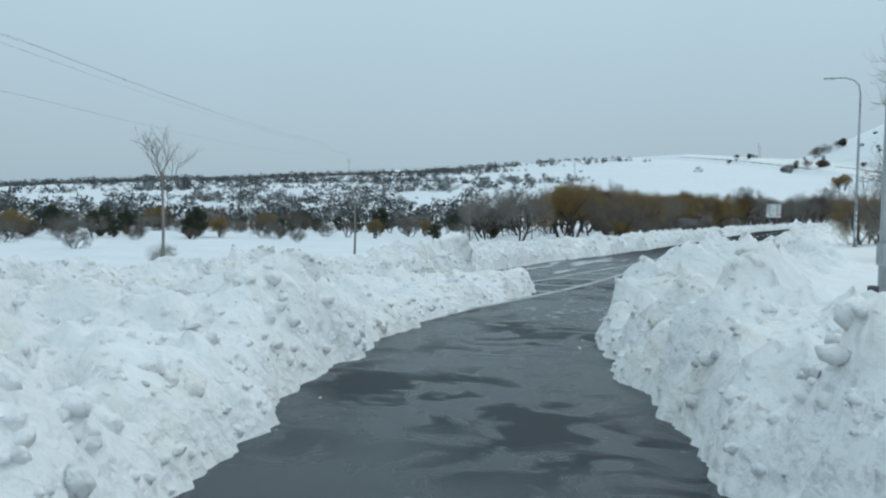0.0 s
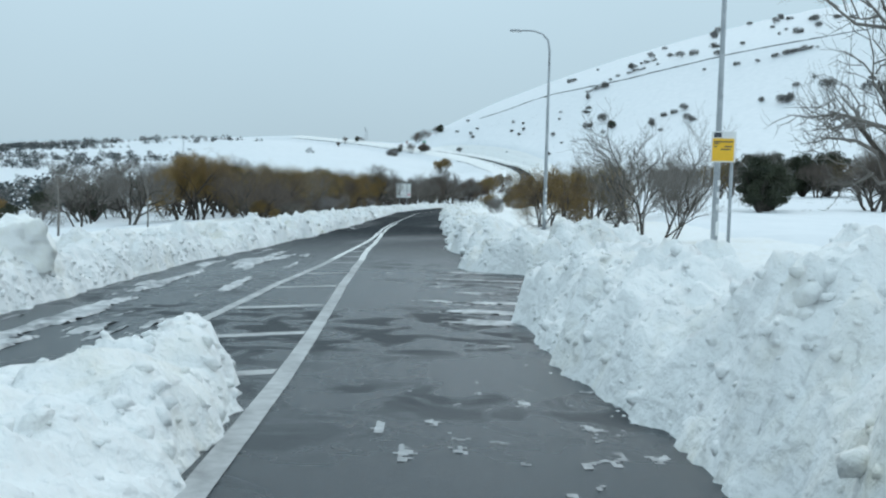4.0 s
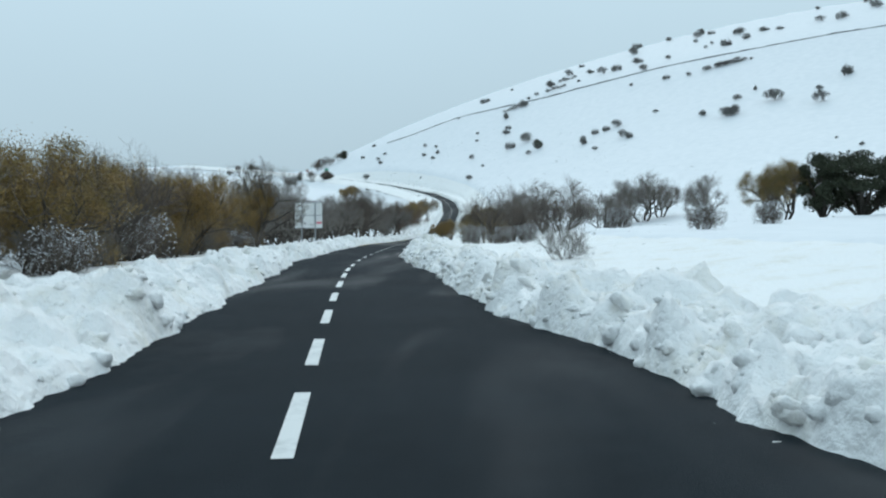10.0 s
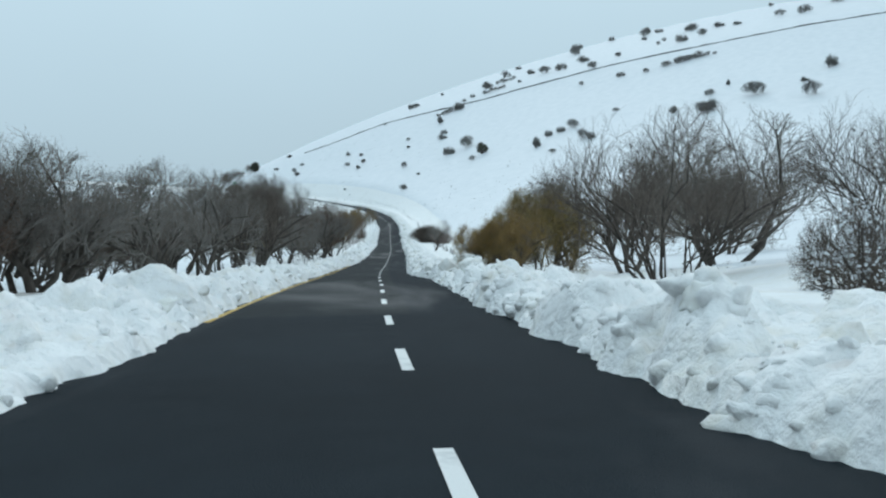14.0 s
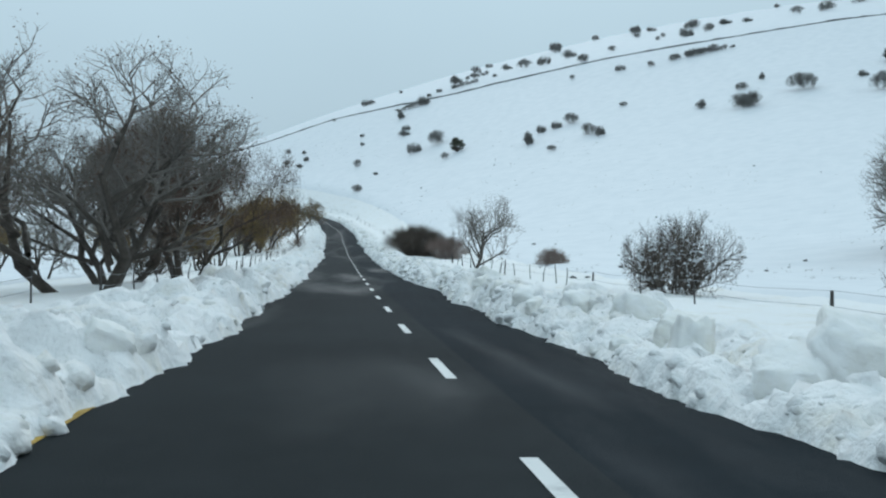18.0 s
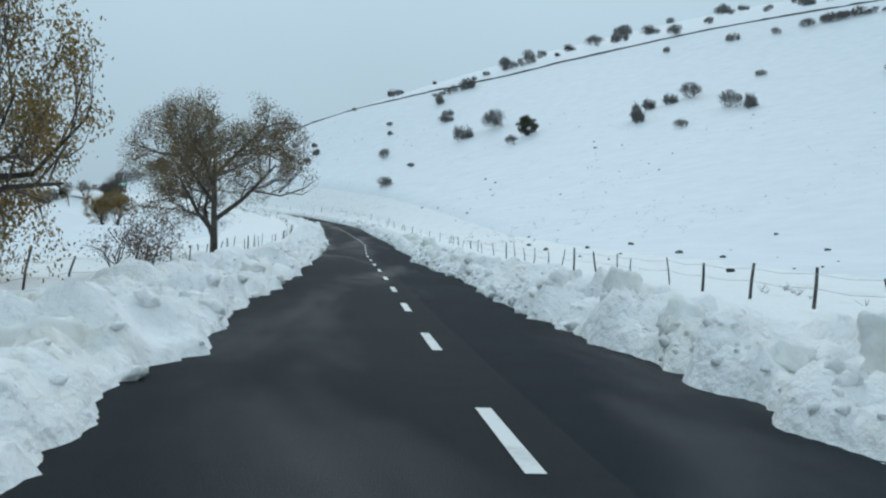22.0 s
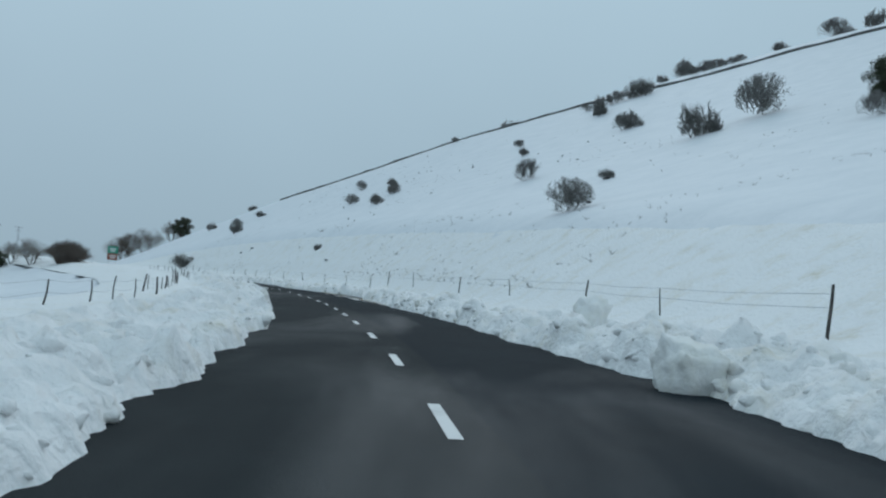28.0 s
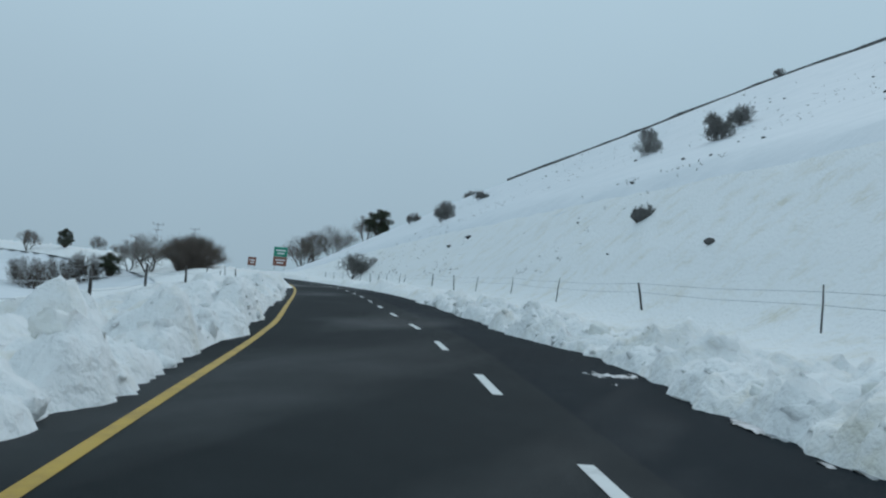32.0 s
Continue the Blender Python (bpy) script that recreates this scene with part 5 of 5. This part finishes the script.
wall_line("field_wall", [(281, 578, 0), (291, 563, 0), (309.5, 541, 0), (322, 503, 0), (343, 463, 0), (368, 428, 0), (402, 379, 0), (433, 337, 0), (470, 285, 0), (520, 215, 0)], 0.6, 0.6, STONE, "dark stone field wall across the upper hillside")
tuft_rng = np.random.RandomState(9)
tufts = []
for k in range(7000):
    s0, d0 = 90 + 520 * tuft_rng.rand() ** 0.75, 9 + 70 * tuft_rng.rand() ** 1.8
    x, y, _ = on_road(s0, d0)
    if rough(np.array([x / 14]), np.array([y / 14]), 2)[0] < 0.12:
        continue
    tufts.append((float(x), float(y)))
tx, ty = np.array(tufts).T
tz = land(tx, ty)
blades = []
for x, y, z in zip(tx, ty, tz):
    size = 0.1 + 0.24 * tuft_rng.rand() ** 2.5
    for j in range(7):
        tip = np.array([tuft_rng.normal() * 0.45, tuft_rng.normal() * 0.45, 0.4 + 0.6 * tuft_rng.rand()]) * size
        foot = np.array([x, y, z - 0.05])
        blades.append((foot, foot + tip * 0.5, foot + tip, 0.004 + 0.004 * tuft_rng.rand()))
tagged(new("grass_tufts", sticks_mesh("grass_tufts", blades, TWIG_GREY, 3)), "dead grass stalks poking through the snow", "grass", kind="stuff")
for x, y, size in ((239.2, 459.5, 1.2), (235.8, 449.5, 0.45), (233.0, 402.0, 0.6), (247.3, 415.9, 0.8), (244.4, 496.9, 0.6), (244.0, 500.8, 0.6), (251.0, 366.0, 0.7), (256.0, 371.0, 0.5), (231.0, 372.0, 0.6), (228.0, 366.0, 0.5)):
    v, f = SHAPES[tuft_rng.randint(10)]
    ob = tagged(new("boulder", mesh_of("boulder", v, f, STONE, True)), "dark basalt boulder half buried in snow", "boulder", "boulders on the slope")
    ob.matrix_basis = pose(x, y, ground_at(x, y) + size * 0.1, 0, 0, tuft_rng.uniform(0, 360))
    ob.scale = (size, size * 0.8, size * 0.7)


# small dark stones showing through the snow of the slope
all_v, all_f, start = [], [], 0
for k in range(750):
    s0, d0 = 150 + 470 * tuft_rng.rand() ** 0.7, 10 + 75 * tuft_rng.rand() ** 1.3
    x, y, _ = on_road(s0, d0)
    if rough(np.array([x / 18 + 7]), np.array([y / 18]), 2)[0] < 0.1:
        continue
    v, f = SHAPES[tuft_rng.randint(10)]
    size = 0.1 + 0.34 * tuft_rng.rand() ** 3
    all_v.append(v * np.array([size * 1.2, size, size * 0.85]) + np.array([float(x), float(y), ground_at(float(x), float(y)) + 0.02]))
    all_f.append(f + start)
    start += len(v)
tagged(new("slope_stones", mesh_of("slope_stones", np.vstack(all_v), np.vstack(all_f), STONE)), "small dark stones poking through the snow of the slope", "stones", kind="stuff")


# ---- wooded hills across the valley ----
def far_wood(name, count, mat, seed, label, tall, reach=950):
    """Scattered small trees up the far slopes, thinner where the snow lies open."""
    rng = np.random.RandomState(seed)
    az = np.radians(rng.uniform(-36, 34, count * 5))
    away = 105 + 800 * rng.rand(count * 5) ** 0.7
    x, y = np.sin(az) * away, np.cos(az) * away
    s, d = to_road(x, y)
    bearing = np.degrees(np.arctan2(x, y))
    cover = np.interp(bearing, (-36, -4, 3, 8, 14, 20, 34), (0.62, 0.62, 0.5, 0.12, -0.06, -0.12, -0.15)) + 1.1 * rough(x / 55 + 3, y / 55, 3) + 0.3 * step01(430, 560, away) * step01(9, 2, bearing)
    ok = np.where((d < np.where(y > 170, -90, -32)) & (cover > rng.rand(count * 5) * 0.75) & (away < reach))[0][:count]
    x, y, away = x[ok], y[ok], away[ok]
    z = land(x, y)
    n = 44
    size = (1.5 + 2.6 * rng.rand(len(x)) ** 1.6) * tall * (1 + 0.25 * step01(300, 800, away))
    u = rng.normal(size=(len(x), n, 3))
    u /= np.linalg.norm(u, axis=2)[..., None]
    u *= rng.rand(len(x), n, 1) ** 0.4
    u[..., 2] = np.abs(u[..., 2]) * 0.85 + 0.08
    pos = np.stack([x, y, z], 1)[:, None] + u * size[:, None, None] * np.array([0.62, 0.62, 0.95])
    sizes = np.repeat(size * 0.12, n) * (0.6 + 0.8 * rng.rand(len(x) * n))
    return tagged(new(name, quads_mesh(name, pos.reshape(-1, 3), sizes, rng, mat)), label, "woods", "far woods", "stuff")


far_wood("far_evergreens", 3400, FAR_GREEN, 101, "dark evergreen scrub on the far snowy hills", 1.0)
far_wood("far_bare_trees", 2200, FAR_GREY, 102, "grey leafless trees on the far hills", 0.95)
far_wood("far_brown_trees", 160, LEAF_OLIVE, 103, "brown-leaved trees along the valley floor", 0.8, 240)



# ---- street furniture ----
def lamp_post(x, y, label, top=9.8, arm=(-1.4, 0.6), base=True):
    """A tapered steel column with a curved arm and a flat lantern."""
    z = ground_at(x, y)
    post = empty("street_lamp", label, "street lamp", "street lamps", pose(x, y, z))
    n = [(0, 0, -0.4)] + [(0, 0, top * k / 6) for k in range(1, 6)]
    part("pole", tube("pole", n, [0.10 - 0.008 * k for k in range(len(n))], STEEL, 10), post)
    a = Vector((arm[0], arm[1], 0))
    curve = [Vector((0, 0, top * 5 / 6)), Vector((0, 0, top * 0.9)), Vector((0, 0, top * 0.955)) + a * 0.06, Vector((0, 0, top * 0.985)) + a * 0.25, Vector((0, 0, top)) + a * 0.55, Vector((0, 0, top)) + a * 0.95]
    part("arm", tube("arm", curve, [0.06, 0.055, 0.05, 0.045, 0.04, 0.035], STEEL, 8), post)
    head = box("lantern", (0.62, 0.2, 0.1), STEEL, 0.03)
    lantern = part("lantern", head, post, "flat grey lantern", Matrix.Translation(Vector((0, 0, top - 0.01)) + a * 1.12) @ pose(0, 0, 0, 0, 0, math.degrees(math.atan2(arm[1], arm[0]))))
    part("lens", box("lens", (0.4, 0.15, 0.03), PLATE_WHITE, 0.008), lantern, place=pose(0, 0, -0.06))
    if base:
        part("base_plate", box("base_plate", (0.34, 0.34, 0.03), STEEL, 0.008, (0, 0, 0.06)), post)
        part("access_door", box("access_door", (0.1, 0.02, 0.4), PANEL, 0.005, (0, -0.1, 0.75)), post)
        for k in range(3):
            part("sticker", box("sticker", (0.09, 0.012, 0.16), PLATE_WHITE, 0.003, (-0.02 + 0.01 * k, -0.102, 1.35 + 0.33 * k)), post)
    return post


lamp_post(24.2, 53.5, "tall grey steel street lamp with a curved arm", 9.9)
lamp_post(17.9, 33.6, "tall grey street lamp column behind the bus stop sign", 9.9)
pole_top = empty("utility_pole", "grey utility pole with a small box at its foot", "pole", at=pose(5.75, 11.75, ground_at(5.75, 11.75)))
part("pole", tube("pole", [(0, 0, -0.4), (0, 0, 3), (0, 0, 7)], [0.11, 0.1, 0.09], STEEL, 10), pole_top)
part("clamp_box", box("clamp_box", (0.24, 0.2, 0.3), STEEL, 0.02, (0, -0.02, 1.0)), pole_top)
part("cover", box("cover", (0.12, 0.1, 0.1), PLATE_DARK, 0.02, (-0.22, -0.1, 0.55)), pole_top)

stop = empty("bus_stop_sign", "yellow and white bus stop plate on a thin grey post", "bus stop sign", at=pose(17.65, 32.75, ground_at(17.65, 32.75), 0, 0, -32))
part("post", tube("post", [(0, 0, -0.4), (0, 0, 1.5), (0, 0, 3.35)], [0.045, 0.045, 0.045], STEEL, 8), stop)
flag = part("plate", box("plate", (0.64, 0.03, 0.82), PLATE_WHITE, 0.008, (-0.24, -0.06, 2.95)), stop, "white-edged plate")
part("panel", box("panel", (0.56, 0.012, 0.6), PLATE_YELLOW, 0.004, (-0.25, -0.082, 2.87)), flag, "yellow lower panel")
part("pictogram", box("pictogram", (0.2, 0.012, 0.13), PLATE_DARK, 0.004, (-0.4, -0.082, 3.26)), flag)
for k, (w, x0) in enumerate(((0.5, -0.25), (0.12, -0.43), (0.2, -0.12), (0.08, -0.45), (0.26, -0.18))):
    part("text_bar", box("text_bar", (w, 0.006, 0.03), PLATE_DARK, 0.001, (x0, -0.091, 3.08 - 0.075 * (k // 2 + k % 2 * 0.0) - 0.05 * (k > 0))), flag)

# a two-post board seen from behind
bx, by = 47.75, 131.95
bz = ground_at(bx, by)
board = empty("sign_board", "grey back of a large two-post road sign with pasted stickers", "road sign", at=pose(bx, by, bz, 0, 0, -31))
lo, hi = -0.45 - bz, 1.55 - bz
for k in range(4):
    for j in range(2):
        part("panel", box("panel", (0.515, 0.03, 0.99), PANEL, 0.006, (-0.78 + 0.52 * k, 0.05, lo + 0.5 + 1.0 * j)), board)
for x0 in (-0.52, 0.52):
    part("post", box("post", (0.09, 0.09, hi + 0.5), STEEL, 0.012, (x0, -0.02, (hi - 0.45) / 2 + 0.03)), board)
for z0 in (lo + 0.02, lo + 1.0, hi - 0.02):
    part("rail", box("rail", (2.08, 0.035, 0.05), STEEL, 0.006, (0, 0.015, z0)), board)
for x0, z0, w, h, mat in ((-0.24, 0.33, 0.36, 0.42, PLATE_WHITE), (0.24, 0.28, 0.36, 0.34, PLATE_WHITE), (0.8, 0.44, 0.4, 0.18, PLATE_PINK), (0.8, 0.24, 0.4, 0.22, PLATE_WHITE), (0.8, 0.72, 0.44, 0.4, PLATE_WHITE)):
    part("sticker", box("sticker", (w, 0.006, h), mat, 0.001, (x0, 0.03, lo + z0)), board)
part("sticker_mark", box("sticker_mark", (0.18, 0.004, 0.1), PLATE_DARK, 0.001, (-0.28, 0.025, lo + 0.36)), board)
part("sticker_mark", box("sticker_mark", (0.28, 0.004, 0.03), PLATE_DARK, 0.001, (0.24, 0.025, lo + 0.28)), board)


def direction_sign(x, y, w, h, clear, turn, plates, label):
    z = ground_at(x, y)
    sign = empty("direction_sign", label, "road sign", "direction signs", pose(x, y, z, 0, 0, turn))
    for x0 in (-w * 0.36, w * 0.36):
        part("post", tube("post", [(x0, 0.05, -0.4), (x0, 0.05, clear + h)], [0.05, 0.05], STEEL, 8), sign)
    total = 0
    for share, mat in plates:
        ph = h * share
        plate = part("plate", box("plate", (w, 0.05, ph - 0.04), mat, 0.012, (0, -0.02, clear + h - total - ph / 2)), sign)
        for k in range(2):
            part("text_bar", box("text_bar", (w * (0.7 - 0.2 * k), 0.01, ph * 0.14), PLATE_WHITE, 0.002, (0.04, -0.05, clear + h - total - ph * (0.36 + 0.3 * k))), plate)
        total += ph
    return sign


direction_sign(240.6, 580.3, 2.3, 3.3, 0.9, -12, ((0.52, PLATE_GREEN), (0.48, PLATE_BROWN)), "green and brown direction sign on two posts")
direction_sign(239.0, 607.0, 1.6, 1.7, 1.0, -8, ((1.0, PLATE_BROWN),), "small brown road sign on two posts")


# ---- wire fences ----
def fence(s0, s1, d, gap, label, height=0.85, wires=(0.3, 0.65)):
    mid = on_road((s0 + s1) / 2, d)
    ob = empty("wire_fence", label, "fence", "wire fences")
    post_mesh = tube("fence_post", [(0, 0, -0.5), (0.01, 0, 0.5), (0, 0.01, 1.0)], [0.036, 0.034, 0.03], POST, 6)
    stake_mesh = tube("fence_stake", [(0, 0, -0.4), (0.02, 0, 0.5), (-0.01, 0.02, 1.0)], [0.022, 0.02, 0.017], POST, 5)
    s, line = s0, []
    while s < s1:
        x, y, _ = on_road(s, d + plant_rng.uniform(-0.15, 0.15))
        z = ground_at(float(x), float(y)) + 0.12
        tall = plant_rng.random() < 0.45
        h = height * plant_rng.uniform(0.75, 1.1)
        p = part("post" if tall else "stake", post_mesh if tall else stake_mesh, ob)
        p.matrix_basis = pose(float(x), float(y), z, plant_rng.uniform(-9, 9), plant_rng.uniform(-9, 9), plant_rng.uniform(0, 360)) @ Matrix.Diagonal((1, 1, h, 1))
        line.append((float(x), float(y), z))
        s += gap * plant_rng.uniform(0.7, 1.3)
    for h in wires:
        path = []
        for a, b in zip(line, line[1:]):
            path.append((a[0], a[1], a[2] + h))
            path.append(((a[0] + b[0]) / 2, (a[1] + b[1]) / 2, (a[2] + b[2]) / 2 + h - 0.05))
        path.append((line[-1][0], line[-1][1], line[-1][2] + h))
        part("wire", tube("wire", path, [0.006] * len(path), STEEL, 3), ob)
    return ob


for a, b, d0, gap in ((172, 230, -6.7, 3.0), (230, 285, -6.4, 2.6), (285, 345, -6.0, 2.2), (345, 405, -6.2, 3.2), (405, 445, -6.6, 3.2), (478, 536, -6.4, 4.2)):
    fence(a, b, d0, gap * 1.15, "old wire fence with leaning dark posts in the snow", 0.68, (0.25, 0.5))
fence(445, 478, -7.4, 2.2, "old wire fence with crowded dark posts", 0.62, (0.25, 0.48))
for a, b, d0, gap in ((205, 245, 7.2, 4.5), (245, 290, 7.6, 2.8), (290, 330, 7.6, 2.4), (330, 370, 7.2, 3.2), (370, 425, 7.6, 6.0), (425, 480, 8.4, 9.0), (480, 560, 7.4, 8.0), (560, 600, 7.4, 5.0)):
    fence(a, b, d0, gap, "wire fence of thin weathered posts at the foot of the slope", 0.7, (0.28, 0.55))


# ---- young trees with wires and poles behind ----
for x, y, h in ((-8.8, 28.5, 4.3), (-3.9, 40.0, 3.3), (1.6, 56.0, 3.3), (6.6, 68.0, 3.0)):
    rng = np.random.RandomState(int(abs(x) * 10))
    sticks, tips = [[], [], [], []], []
    z = ground_at(x, y)
    young = empty("young_tree", "young staked street tree with a thin bare crown", "tree", "young trees", pose(x, y, z))
    part("trunk", tube("trunk", [(0, 0, -0.4), (0.03, 0, h * 0.35), (-0.02, 0.02, h * 0.72)], [0.055, 0.045, 0.035], TWIG_GREY, 7), young)
    for k in range(6):
        a = 2 * math.pi * k / 6 + rng.rand()
        grow(rng, np.array([-0.02, 0.02, h * (0.62 + 0.02 * k)]), np.array([math.cos(a) * 0.7, math.sin(a) * 0.7, 1.0]), h * 0.2, 0.022, 0, 3, sticks, tips, (3, 4, 3), 0.6, 0.3)
    part("crown", sticks_mesh("crown", sum(sticks, []), TWIG_GREY, 3), young)


def wire_run(points, label):
    path = []
    for a, b in zip(points, points[1:]):
        for k in range(9):
            u = k / 9
            path.append((a[0] + (b[0] - a[0]) * u, a[1] + (b[1] - a[1]) * u, a[2] + (b[2] - a[2]) * u - 5.0 * u * (1 - u)))
    path.append(points[-1])
    tagged(new("power_line", tube("power_line", path, [0.011] * len(path), PLATE_DARK, 4)), label, "power line", "power lines")


for off, up in ((-1.2, 0.0), (0.0, 0.5), (1.2, 0.0), (-0.5, -4.5)):
    wire_run([(-34 + off, -70, 13.6 + up), (-39.5 + off, 85, 15.2 + up), (-46 + off, 330, 21.5 + up), (-49 + off, 470, 24 + up)], "thin overhead power line across the valley")


def lattice_pole(x, y, h, label):
    z = ground_at(x, y)
    pole = empty("power_pole", label, "power pole", "power poles", pose(x, y, z))
    for sx, sy in ((-1, -1), (1, -1), (1, 1), (-1, 1)):
        part("leg", tube("leg", [(sx * 0.45, sy * 0.45, -0.5), (sx * 0.12, sy * 0.12, h)], [0.05, 0.04], STEEL, 4), pole)
    for k in range(7):
        z0, z1 = h * k / 7, h * (k + 1) / 7
        w0, w1 = 0.45 - 0.33 * k / 7, 0.45 - 0.33 * (k + 1) / 7
        part("brace", tube("brace", [(-w0, -w0, z0), (w1, -w1, z1)], [0.03, 0.03], STEEL, 4), pole)
    for k in range(2):
        part("cross_arm", box("cross_arm", (2.6 - 0.6 * k, 0.1, 0.1), STEEL, 0.01, (0, 0, h - 0.2 - 1.2 * k)), pole)
    for x0 in (-1.1, 0, 1.1):
        part("insulator", tube("insulator", [(x0, 0, h - 0.15), (x0, 0, h + 0.2)], [0.06, 0.05], PLATE_DARK, 6), pole)
    return pole


lattice_pole(231, 673, 10.5, "lattice steel power pole beyond the bend")
lattice_pole(221, 640, 8.5, "thin power pole behind the trees")
lattice_pole(-49, 470, 12, "distant power pole on the wooded hill")
lattice_pole(60, 420, 10, "distant power pole in the valley")
